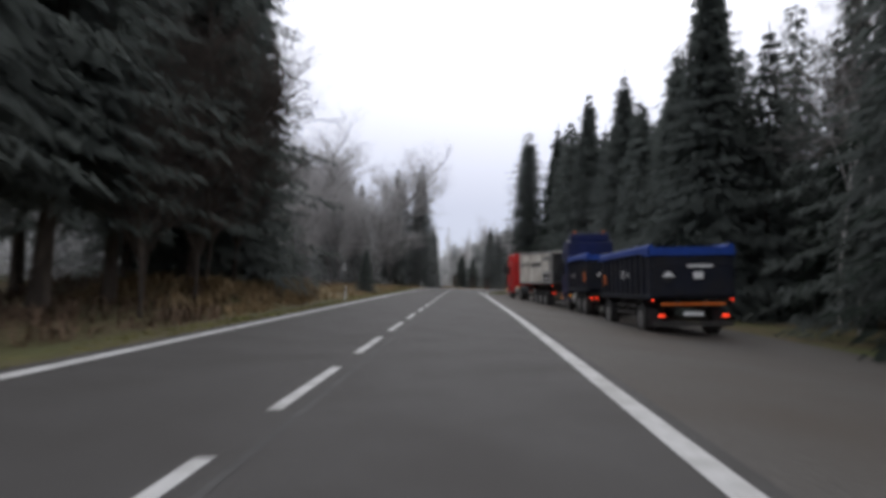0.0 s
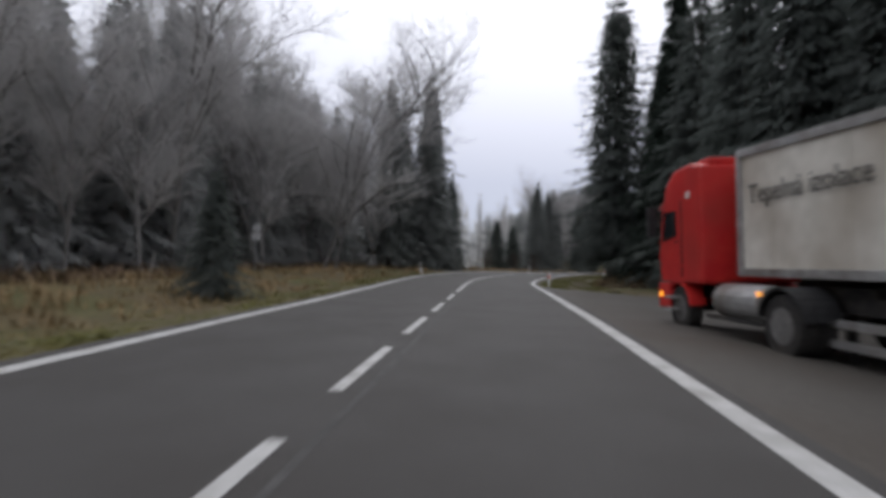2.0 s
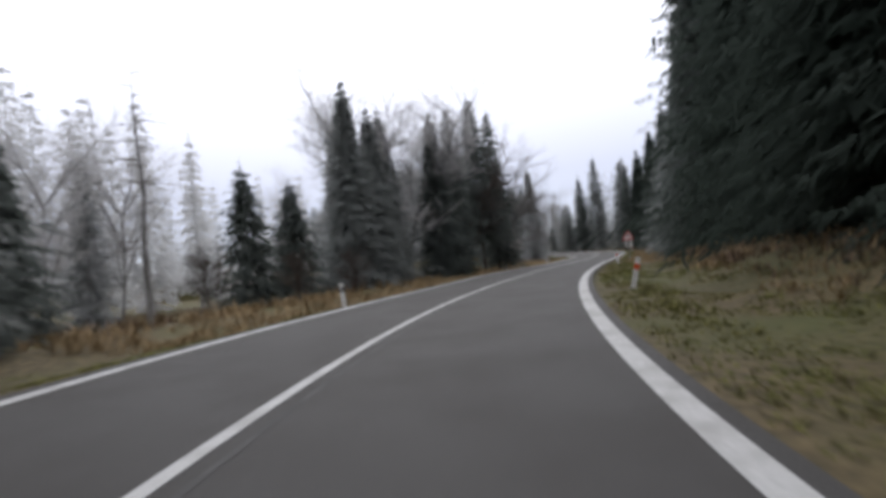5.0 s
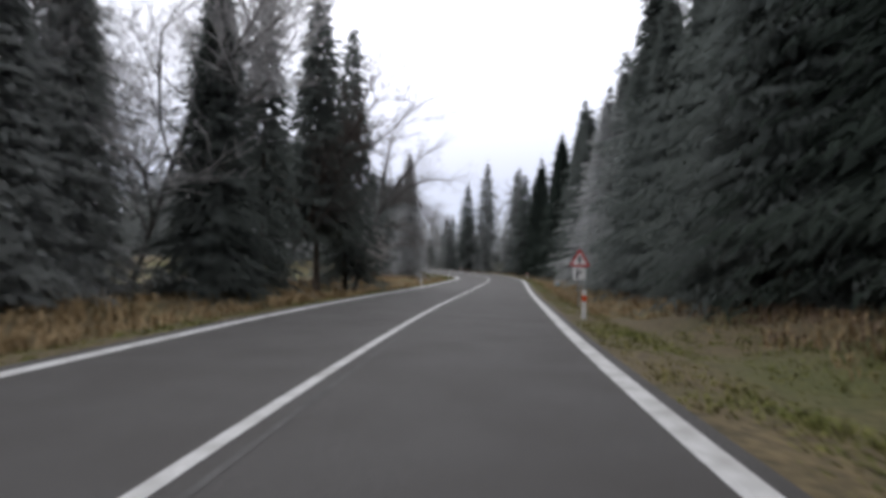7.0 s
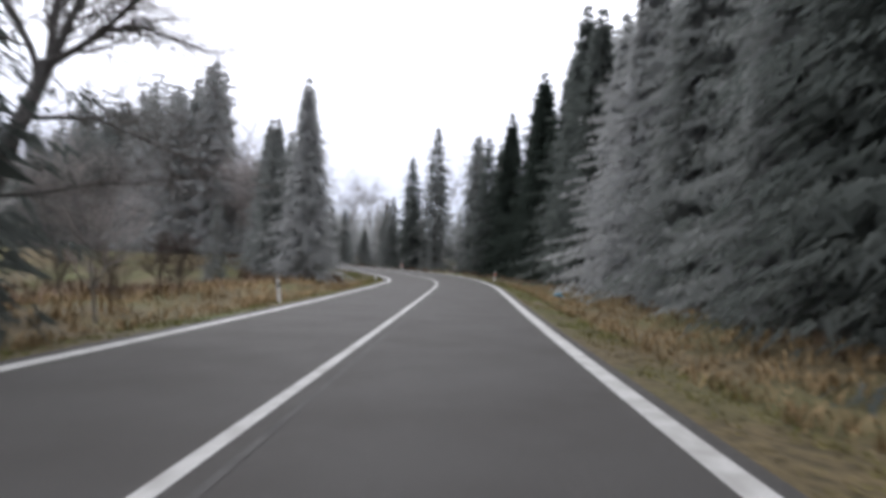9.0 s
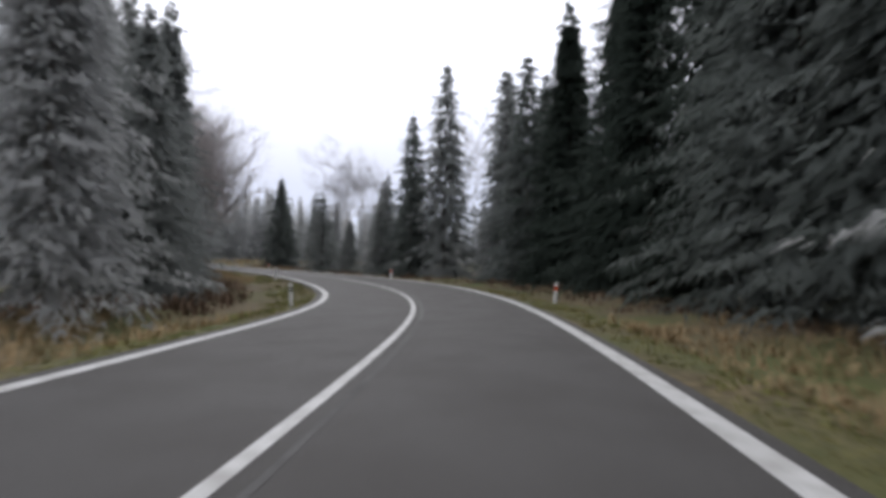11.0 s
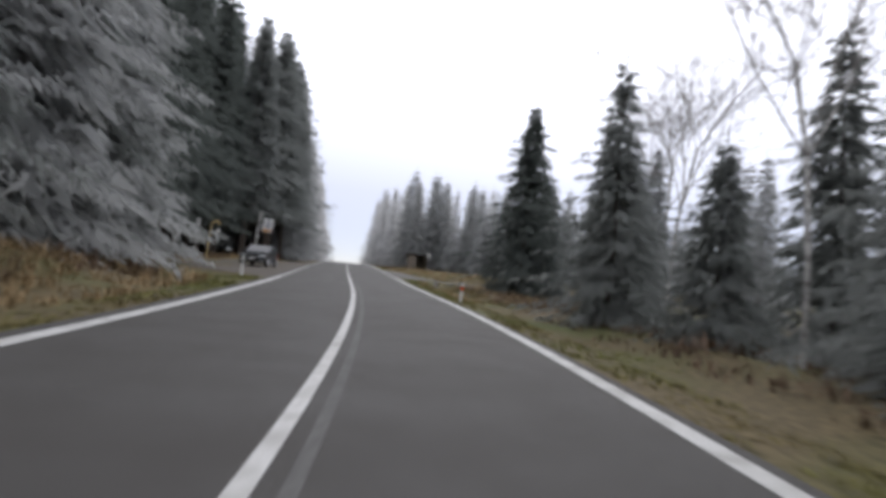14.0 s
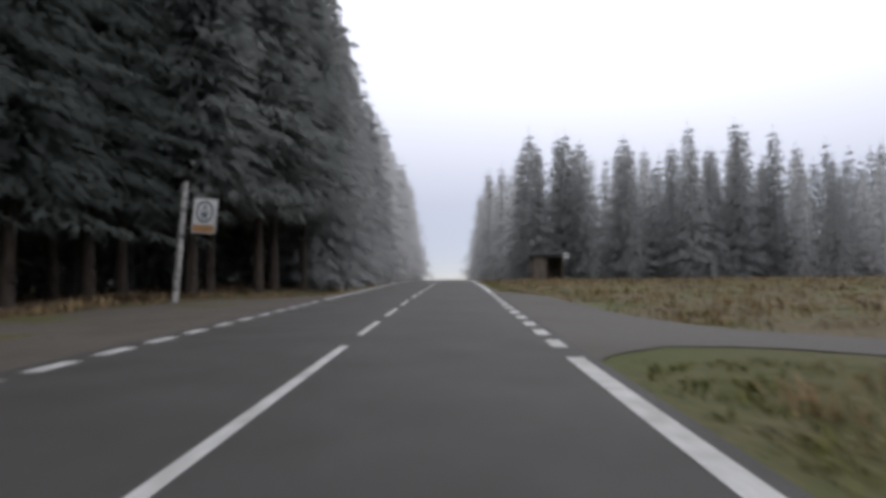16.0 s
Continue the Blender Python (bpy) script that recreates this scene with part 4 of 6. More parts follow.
# the rows behind the roadside trees, too many to count: one object for each degree of haze put into the colour
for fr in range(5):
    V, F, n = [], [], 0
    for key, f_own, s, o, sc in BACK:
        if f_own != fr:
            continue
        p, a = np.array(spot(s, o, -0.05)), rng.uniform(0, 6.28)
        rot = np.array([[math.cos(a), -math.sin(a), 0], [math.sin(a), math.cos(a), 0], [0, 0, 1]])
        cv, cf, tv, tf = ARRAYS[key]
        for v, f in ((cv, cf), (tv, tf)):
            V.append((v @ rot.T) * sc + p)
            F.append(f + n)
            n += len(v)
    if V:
        tagged(new("woods_edge", tri_mesh("woods_edge", np.concatenate(V), np.concatenate(F), NEEDLES[fr])), ("dark spruce rows", "grey-green spruce rows", "grey lightly hazed spruce rows", "pale hazed spruce rows", "spruce rows whitened for haze")[fr] + " behind the roadside trees", "woods", kind="stuff")


# deep woods: what nobody could count
def woods(name, haze, areas, gap, label, height=(16, 22)):
    lib = []
    for k in range(4):
        # the paler woods get thinned crowns, sky showing through in place of mist
        lib.append(spruce_crown(20.0, 3.2, 3.0 if k % 2 else 1.0, 18, 7, *((20, 0.95, 0.80, 0.30, 0.85, 0.10) if haze > 2 else (7, 1.6, 0.85, 0.28))))
    V, F, n = [], [], 0
    tv, tf = limbs_mesh([(np.array([0, 0, -0.5]), np.array([0, 0, 18.0]), 0.22, 0.03)], 5)
    tf = np.concatenate([tf[:, :3], tf[:, [0, 2, 3]]])
    for s0, s1, o0, o1, count in areas:
        for _ in range(count * 3):
            if count <= 0:
                break
            s, o = rng.uniform(s0, s1), rng.uniform(o0, o1)
            if not clear(s, o, gap):
                continue
            ss, oo = nearest(on_road(np.float64(s), np.float64(o))[None, :2])
            if abs(oo[0]) < 11:
                continue
            count -= 1
            p = np.array(spot(s, o, -0.1))
            sc = rng.uniform(*height) / 20
            a = rng.uniform(0, 6.28)
            rot = np.array([[math.cos(a), -math.sin(a), 0], [math.sin(a), math.cos(a), 0], [0, 0, 1]])
            for v, f in (lib[rng.integers(4)], (tv, tf)):
                V.append((v @ rot.T) * sc + p)
                F.append(f + n)
                n += len(v)
    ob = new(name, tri_mesh(name, np.concatenate(V), np.concatenate(F), NEEDLES[haze]))
    return tagged(ob, label, "woods", kind="stuff")


woods("woods_dark", 1, [(-30, 66, 20, 46, 60), (66, 112, 18, 32, 30), (112, 128, 18, 34, 10)], 3.0, "dark dense spruce woods behind the roadside trees")
# haze painted into the needles: light here, then pale, then nearly white
woods("woods_touched", 2, [(240, 300, -42, -22, 44), (128, 176, 18, 34, 24)], 3.0, "spruce woods behind the verge, greyed to suggest mist")
woods("woods_frosted", 3, [(300, 380, -40, -15, 30), (322, 345, 20, 95, 60), (290, 322, 78, 120, 20), (176, 240, 30, 50, 12), (-40, 12, -50, -26, 16)], 3.4, "spruce woods across the clearing, paled as if by mist")
woods("woods_white", 4, [(14, 80, -60, -34, 40), (84, 122, -55, -32, 22), (122, 170, -80, -50, 12), (380, 440, -32, -10, 24), (380, 440, 12, 32, 20)], 3.6, "distant spruce woods whitened to stand in for mist")

# ---- vehicles ----
def lathe(bm, profile, cx, cy, cz, axis_x=True, n=24):
    """A ring profile [(x, r)] turned about the x axis through (cx, cy, cz)."""
    rings = []
    for x, r in profile:
        rings.append([bm.verts.new((cx + x, cy + r * math.cos(k * 2 * math.pi / n), cz + r * math.sin(k * 2 * math.pi / n))) for k in range(n)])
    for a, b in zip(rings, rings[1:]):
        for k in range(n):
            bm.faces.new((a[k], a[(k + 1) % n], b[(k + 1) % n], b[k]))
    bm.faces.new(rings[0][::-1])
    bm.faces.new(rings[-1])


def wheel(parent, x, y, r, w, side, rim=None, rim_share=0.56):
    """A wheel > tyre, rim; side -1: its face looks to the left."""
    hub = new("wheel")
    hub.parent = parent
    hub.location = (x, y, r)
    bm = bmesh.new()
    h = w / 2
    lathe(bm, [(-h, r * 0.60), (-h, r * 0.93), (-h * 0.8, r), (h * 0.8, r), (h, r * 0.93), (h, r * 0.60)], 0, 0, 0)
    part("tyre", bm, M_RUBBER, hub)
    bm = bmesh.new()
    f = side * h
    lathe(bm, sorted([(f * 1.02, r * rim_share * 1.06), (f * 0.92, r * rim_share), (f * 0.45, r * rim_share * 0.92), (f * 0.42, 0.09)]), 0, 0, 0)
    part("rim", bm, rim or M_RIM, hub)
    bm = bmesh.new()
    tube(bm, (f * 0.4, 0, 0), (f * 1.05, 0, 0), r * 0.24, r * 0.19, 12)
    for k in range(8):
        a = k * math.pi / 4
        tube(bm, (f * 0.4, math.cos(a) * r * 0.36, math.sin(a) * r * 0.36), (f * 0.75, math.cos(a) * r * 0.36, math.sin(a) * r * 0.36), 0.022, 0.018, 6)
    part("hub_cap", bm, rim or M_RIM, hub)
    return hub


def axle_pair(parent, y, r, w, half, rim=None, double=False):
    for side in (-1, 1):
        wheel(parent, side * (half - w / 2), y, r, w, side, rim)
        if double:
            wheel(parent, side * (half - 1.62 * w), y, r, w, side, rim)
    bm = bmesh.new()
    tube(bm, (-half + w, y, r), (half - w, y, r), 0.075, 0.075, 10)
    part("axle", bm, M_FRAME, parent)


def lamp(parent, name, x, y, z, w, h, material, depth=0.05):
    bm = boxes((x - w / 2, x + w / 2, y - depth, y + depth, z - h / 2, z + h / 2))
    return part(name, bm, material, parent, "", 0.008)


def vehicle(name, s, o, turn, label, category, size=1.0):
    """An Empty on the ground; x right, y ahead. turn: degrees to the left of the road's heading."""
    p = on_road(np.float64(s), np.float64(o), float(lay_drop(s, o)) - 0.012)
    return empty(name, Matrix.LocRotScale(Vector(p), Euler((0, -0.05 if size > 1 else 0, heading(s) + radians(turn))), (size,) * 3), label, category)


def tractor_cab(root, paint, front, back, width, floor, top, trim, sleeper=True):
    """Cab with raked screen, windows, sun visor, grille, bumper, mirrors and steps. front and back along y."""
    h = width / 2
    bm = bmesh.new()
    outline = [(back, floor), (front - 0.05, floor), (front, floor + 0.55), (front - 0.02, floor + 0.95), (front - 0.22, top - 0.75), (front - 0.42, top - 0.34), (front - 0.85, top - 0.06), (back + 0.45, top), (back, top - 0.12)]
    prism(bm, outline, -h, h)
    cab = part("cab", bm, paint, root, "", 0.06)
    for x0, x1 in ((-h - 0.012, -h + 0.02), (h - 0.02, h + 0.012)):
        bm = bmesh.new()
        prism(bm, [(front - 0.95, floor + 1.02), (front - 0.20, floor + 0.92), (front - 0.33, top - 0.95), (front - 0.92, top - 0.95)], x0, x1)
        part("side_window", bm, M_GLASS, cab, "dark side window")
        part("door_seam", boxes((x0, x1, front - 1.22, front - 1.18, floor + 0.1, top - 0.75)), M_BLACK, cab, "dark door gap")
        part("door_handle", boxes((x0, x1, front - 1.0, front - 0.86, floor + 0.88, floor + 0.92)), M_BLACK, cab, "black door handle")
    bm = bmesh.new()
    prism(bm, [(front + 0.012, floor + 0.98), (front - 0.19, top - 0.80), (front - 0.22, top - 0.80), (front - 0.02, floor + 0.98)], -h + 0.1, h - 0.1)
    part("windscreen", bm, M_GLASS, cab, "dark windscreen")
    bm = bmesh.new()
    prism(bm, [(front - 0.16, top - 0.78), (front + 0.10, top - 0.86), (front + 0.10, top - 0.80), (front - 0.28, top - 0.62)], -h + 0.05, h - 0.05)
    part("sun_visor", bm, trim, cab, "sun visor", 0.015)
    bm = boxes((-h + 0.25, h - 0.25, front - 0.02, front + 0.03, floor + 0.1, floor + 0.75))
    for k in range(4):
        box(bm, -h + 0.3, h - 0.3, front + 0.03, front + 0.05, floor + 0.16 + k * 0.14, floor + 0.22 + k * 0.14)
    part("grille", bm, M_BLACK, cab, "black slatted grille")
    bm = boxes((-h - 0.01, h + 0.01, front - 0.55, front + 0.09, floor - 0.62, floor - 0.03))
    part("bumper", bm, trim, root, "", 0.05)
    for x in (-1, 1):
        lamp(root, "headlamp", x * (h - 0.25), front + 0.09, floor - 0.22, 0.38, 0.18, M_LENS)
        bm = boxes((x * (h + 0.19) - 0.10, x * (h + 0.19) + 0.10, front - 0.10, front + 0.06, floor + 1.05, floor + 1.75), (x * (h + 0.05) - 0.06, x * (h + 0.05) + 0.06, front - 0.08, front - 0.04, floor + 1.62, floor + 1.66))
        part("wing_mirror", bm, M_BLACK, cab, "", 0.02)
        bm = boxes(*[(x * h - 0.16, x * h + 0.16, front - 0.95, front - 0.58, floor - 0.62 + k * 0.26, floor - 0.57 + k * 0.26) for k in range(2)])
        part("step", bm, M_ALU, root, "aluminium step")
    return cab


def mudguard(root, y, r, half, w, material):
    for side in (-1, 1):
        bm = bmesh.new()
        n, inner, outer = 12, r + 0.08, r + 0.12
        ring = [[], []]
        for k in range(n + 1):
            a = math.radians(10 + 160 * k / n)
            for q, rr in enumerate((inner, outer)):
                ring[q].append([bm.verts.new((x, y + rr * math.cos(a), r + rr * math.sin(a))) for x in (side * half, side * (half - w))])
        for k in range(n):
            for q in (0, 1):
                bm.faces.new((ring[q][k][0], ring[q][k + 1][0], ring[q][k + 1][1], ring[q][k][1]))
            for e in (0, 1):
                bm.faces.new((ring[0][k][e], ring[0][k + 1][e], ring[1][k + 1][e], ring[1][k][e]))
        part("mudguard", bm, material, root)


def red_tractor(s, o, turn):
    root = vehicle("tractor_unit", s, o, turn, "red lorry tractor unit with lit indicators in the lay-by", "lorry", 1.1)
    tractor_cab(root, M_RED, 1.35, -0.75, 2.46, 1.08, 3.62, M_RED)
    part("chassis", boxes((-0.45, -0.33, -4.6, 0.9, 0.72, 0.98), (0.33, 0.45, -4.6, 0.9, 0.72, 0.98), (-0.5, 0.5, -4.4, -2.9, 0.98, 1.12)), M_FRAME, root)
    axle_pair(root, 0.42, 0.50, 0.30, 1.18)
    axle_pair(root, -3.3, 0.50, 0.28, 1.20, double=True)
    mudguard(root, 0.42, 0.50, 1.23, 0.34, M_RED)
    mudguard(root, -3.3, 0.50, 1.24, 0.62, M_BLACK)
    for side in (-1, 1):
        bm = bmesh.new()
        tube(bm, (side * 0.86, -2.55, 0.78), (side * 0.86, -1.05, 0.78), 0.33, 0.33, 18)
        part("fuel_tank", bm, M_ALU, root, "dull aluminium fuel tank", 0.02)
        part("side_skirt", boxes((side * 1.16 - 0.03, side * 1.16 + 0.03, -2.7, -0.8, 0.42, 0.50)), M_FRAME, root)
        lamp(root, "front_indicator", side * 1.22, 1.25, 0.78, 0.10, 0.12, M_LAMP_AMBER)
    lamp(root, "side_marker", -1.235, -2.75, 0.98, 0.03, 0.07, M_LAMP_AMBER)
    bm = bmesh.new()
    tube(bm, (-1.245, -0.2, 2.95), (-1.225, -0.2, 2.95), 0.085, 0.085, 14)
    part("badge", bm, M_SIGN_WHITE, root, "round white badge on the cab side")
    bm = bmesh.new()
    prism(bm, [(-0.7, 3.50), (0.30, 3.56), (-0.30, 3.68), (-0.7, 3.68)], -1.0, 1.0)
    part("roof_deflector", bm, M_RED, root, "", 0.05)


def lettering(root, text, x, y, z, size, facing_left=True):
    cu = bpy.data.curves.new("lettering", "FONT")
    cu.body, cu.size, cu.extrude = text, size, 0.003
    cu.materials.append(M_LETTER)
    ob = new("lettering", cu)
    ob.parent = root
    ob.matrix_local = Matrix.Translation((x, y, z)) @ Matrix(((0, 0, -1, 0), (-1, 0, 0, 0), (0, 1, 0, 0), (0, 0, 0, 1)))
    return ob


def grey_trailer(s, o, turn, length=9.6):
    """Tipping semi-trailer with ribbed dirty grey sides; its origin lies under its rear edge's middle."""
    root = vehicle("semi_trailer", s, o, turn, "dirty grey tipping semi-trailer behind the red tractor", "trailer", 1.1)
    h, z0, z1 = 1.25, 1.62, 3.56
    rise = lambda x, y, z: (x, y, z + 0.042 * y * max(0.0, (z - z0) / (z1 - z0)))  # the top runs up towards the front
    bm = bmesh.new()
    box(bm, -h, h, 0.06, length, z0, z1, rise)
    body = part("body", bm, M_TRAILER, root, "", 0.03)
    for side in (-1, 1):
        bm = bmesh.new()
        box(bm, side * h - 0.05, side * h + 0.05, 0.02, length + 0.02, z1 - 0.10, z1 + 0.03, rise)
        part("top_rail", bm, M_ALU, body, "aluminium top rail", 0.01)
        part("bottom_rail", boxes((side * h - 0.04, side * h + 0.04, 0.02, length + 0.02, z0 - 0.05, z0 + 0.10)), M_ALU, body, "aluminium bottom rail", 0.01)
        for k in range(2):
            y = (0.05, length - 0.05)[k]
            bm = bmesh.new()
            box(bm, side * h - 0.06, side * h + 0.06, y - 0.07, y + 0.07, z0 - 0.05, z1 + 0.02, rise)
            part("corner_post", bm, M_ALU, body, "aluminium corner post", 0.01)
        for k in range(9):
            y = 0.9 + k * 0.95
            bm = bmesh.new()
            box(bm, side * (h + 0.006) - 0.008, side * (h + 0.006) + 0.008, y, y + 0.03, z0 + 0.1, z1 - 0.1, rise)
            part("side_rib", bm, M_TRAILER, body)
    x = -h - 0.03
    part("panel_board", boxes((x - 0.008, x + 0.008, 0.40, 2.20, z0 + 0.06, z1 - 0.28)), M_LETTER, body, "dark framed board on the trailer side")
    part("panel_field", boxes((x - 0.016, x - 0.006, 0.52, 2.08, z0 + 0.72, z1 - 0.50)), M_TRAILER, body, "pale field of the board")
    for k in range(3):
        zz = (z1 - 0.41, z0 + 0.60, z0 + 0.26)[k]
        part("panel_bar", boxes((x - 0.018, x - 0.006, 0.60, 2.05, zz, zz + 0.05)), M_SIGN_WHITE, body, "white line on the board")
    lettering(body, "Tepelná izolace", -h - 0.045, 9.2, z0 + 1.30, 0.50)
    for k, (a, b) in enumerate(((5.45, 4.05), (3.80, 2.75))):
        part("lettering_bar", boxes((x - 0.012, x - 0.004, b, a, z0 + 1.14, z0 + 1.40)), M_LETTER, body, "line of dark lettering")
    for side in (-1, 1):
        part("chassis_rail", boxes((side * 0.43 - 0.07, side * 0.43 + 0.07, 0.3, length - 0.6, 1.02, 1.56)), M_FRAME, root)
    for y in (0.6, 2.5, 4.5, 6.5):
        part("cross_member", boxes((-0.9, 0.9, y, y + 0.1, 1.10, 1.30)), M_FRAME, root)
    for k in range(3):
        axle_pair(root, 1.80 + 1.31 * k, 0.50, 0.36, 1.25)
        mudguard(root, 1.80 + 1.31 * k, 0.50, 1.27, 0.40, M_BLACK)
    part("side_guard", boxes((-1.22, -1.16, 5.0, 8.0, 0.55, 0.67), (-1.22, -1.16, 5.0, 8.0, 0.85, 0.97), (-1.2, -1.14, 5.1, 5.18, 0.5, 1.2), (-1.2, -1.14, 7.8, 7.88, 0.5, 1.2)), M_ALU, root, "aluminium side guard")
    for side in (-1, 1):
        part("landing_leg", boxes((side * 0.75 - 0.06, side * 0.75 + 0.06, 7.3, 7.42, 0.32, 1.0), (side * 0.75 - 0.15, side * 0.75 + 0.15, 7.24, 7.48, 0.27, 0.32)), M_FRAME, root)
        lamp(root, "tail_lamp", side * 1.12, 0.02, 0.94, 0.13, 0.055, M_LAMP_RED)
        lamp(root, "rear_marker", side * 1.21, 0.02, 1.42, 0.05, 0.05, M_LAMP_RED)
        part("mud_flap", boxes((side * 1.05 - 0.19, side * 1.05 + 0.19, 0.80, 0.83, 0.28, 0.85)), M_BLACK, root)
    part("under_run_bar", boxes((-1.2, 1.2, 0.0, 0.10, 0.50, 0.64)), M_FRAME, root)
    door = part("rear_door", boxes((-h + 0.08, h - 0.08, -0.02, 0.05, z0 + 0.02, z1 - 0.08)), M_BLACK, body, "dark tailgate")
    for k in range(4):
        part("door_rib", boxes((-h + 0.2 + k * 0.7, -h + 0.26 + k * 0.7, -0.06, -0.018, z0 + 0.05, z1 - 0.12)), M_FRAME, door)
    part("plate", boxes((-0.28, 0.28, -0.03, -0.005, 0.70, 0.82)), M_YELLOW, root, "dull yellow plate with plain bars")
    lamp(root, "side_marker", -1.245, 5.6, 1.12, 0.03, 0.05, M_LAMP_RED)


def hazard_mark(root, x, y, z, size):
    """A white triangle with a dark lower tip, on the side."""
    bm = bmesh.new()
    prism(bm, [(y - size, z), (y + size, z), (y, z + size * 0.95)], x - 0.006, x + 0.002)
    part("hazard_mark", bm, M_SIGN_WHITE, root, "white triangular mark")
    bm = bmesh.new()
    prism(bm, [(y - size * 0.7, z - 0.02), (y, z - size * 0.7), (y + size * 0.7, z - 0.02)], x - 0.006, x + 0.002)
    part("hazard_mark", bm, M_BLACK, root, "dark lower half of the mark")


def rear_mark(root, x, y, z, size):
    """A white triangle over a dark one, on the tailgate."""
    for sign, material, label in ((1, M_SIGN_WHITE, "white triangular mark"), (-1, M_BLACK, "dark lower half of the mark")):
        bm = bmesh.new()
        front, back = ([bm.verts.new((x + a * size, y + d, z + 0.01 * sign + sign * b * size)) for a, b in ((-1, 0), (1, 0), (0, 0.85))] for d in (-0.006, 0.004))
        bm.faces.new(front)
        bm.faces.new(back[::-1])
        for k in range(3):
            bm.faces.new((front[k], front[(k + 1) % 3], back[(k + 1) % 3], back[k]))
        part("hazard_mark", bm, material, root, label)


def tipper_body(root, y0, y1, z0, z1, width, front_lip=True):
    """A ribbed steel body with a rolled tarpaulin along its top."""
    h = width / 2
    bm = bmesh.new()
    box(bm, -h, h, y0, y1, z0, z1)
    body = part("body", bm, M_BODY_BLUE, root, "", 0.03)
    n = int((y1 - y0) / 0.62)
    for side in (-1, 1):
        for k in range(n + 1):
            y = y0 + 0.05 + k * (y1 - y0 - 0.1) / n
            part("side_rib", boxes((side * (h + 0.03) - 0.035, side * (h + 0.03) + 0.035, y - 0.045, y + 0.045, z0 + 0.04, z1 - 0.06)), M_BODY_BLUE, body)
        part("top_rail", boxes((side * h - 0.07, side * h + 0.07, y0 - 0.03, y1 + 0.03, z1 - 0.12, z1 + 0.02)), M_BODY_BLUE, body, "", 0.015)
        part("bottom_rail", boxes((side * h - 0.07, side * h + 0.07, y0 - 0.03, y1 + 0.03, z0 - 0.02, z0 + 0.12)), M_BODY_BLUE, body, "", 0.015)
        bm = bmesh.new()
        tube(bm, (side * (h - 0.02), y0 - 0.05, z1 + 0.07), (side * (h - 0.02), y1 + 0.05, z1 + 0.07), 0.085, 0.085, 10)
        part("rolled_tarpaulin", bm, M_TARP, body, "rolled blue tarpaulin edge")
    bm = bmesh.new()
    prism(bm, [(y0 - 0.05, z1 + 0.02), (y1 + 0.05, z1 + 0.02), (y1 + 0.05, z1 + 0.05), (y0 - 0.05, z1 + 0.05)], -h - 0.05, h + 0.05)
    part("tarpaulin", bm, M_TARP, body, "blue tarpaulin cover")
    for side in (-1, 1):
        bm = bmesh.new()
        prism(bm, [(y0 - 0.04, z1 - 0.24), (y0 + 1.0, z1 - 0.10), (y1 + 0.04, z1 - 0.10), (y1 + 0.04, z1 + 0.06), (y0 - 0.04, z1 + 0.06)], side * (h + 0.085) - 0.012, side * (h + 0.085) + 0.012)
        part("tarpaulin_flap", bm, M_TARP, body, "hanging blue tarpaulin flap")
    part("tarpaulin_flap", boxes((-h - 0.06, h + 0.06, y0 - 0.085, y0 - 0.06, z1 - 0.20, z1 + 0.05)), M_TARP, body, "hanging blue tarpaulin flap")
    part("tailgate", boxes((-h + 0.08, h - 0.08, y0 - 0.05, y0 + 0.02, z0 + 0.06, z1 - 0.16), *[(-h + 0.1, h - 0.1, y0 - 0.075, y0 - 0.045, z, z + 0.07) for z in (z0 + 0.08, z0 + 1.0)]), M_BODY_BLUE, body, "dark blue steel tailgate", 0.01)
    return body


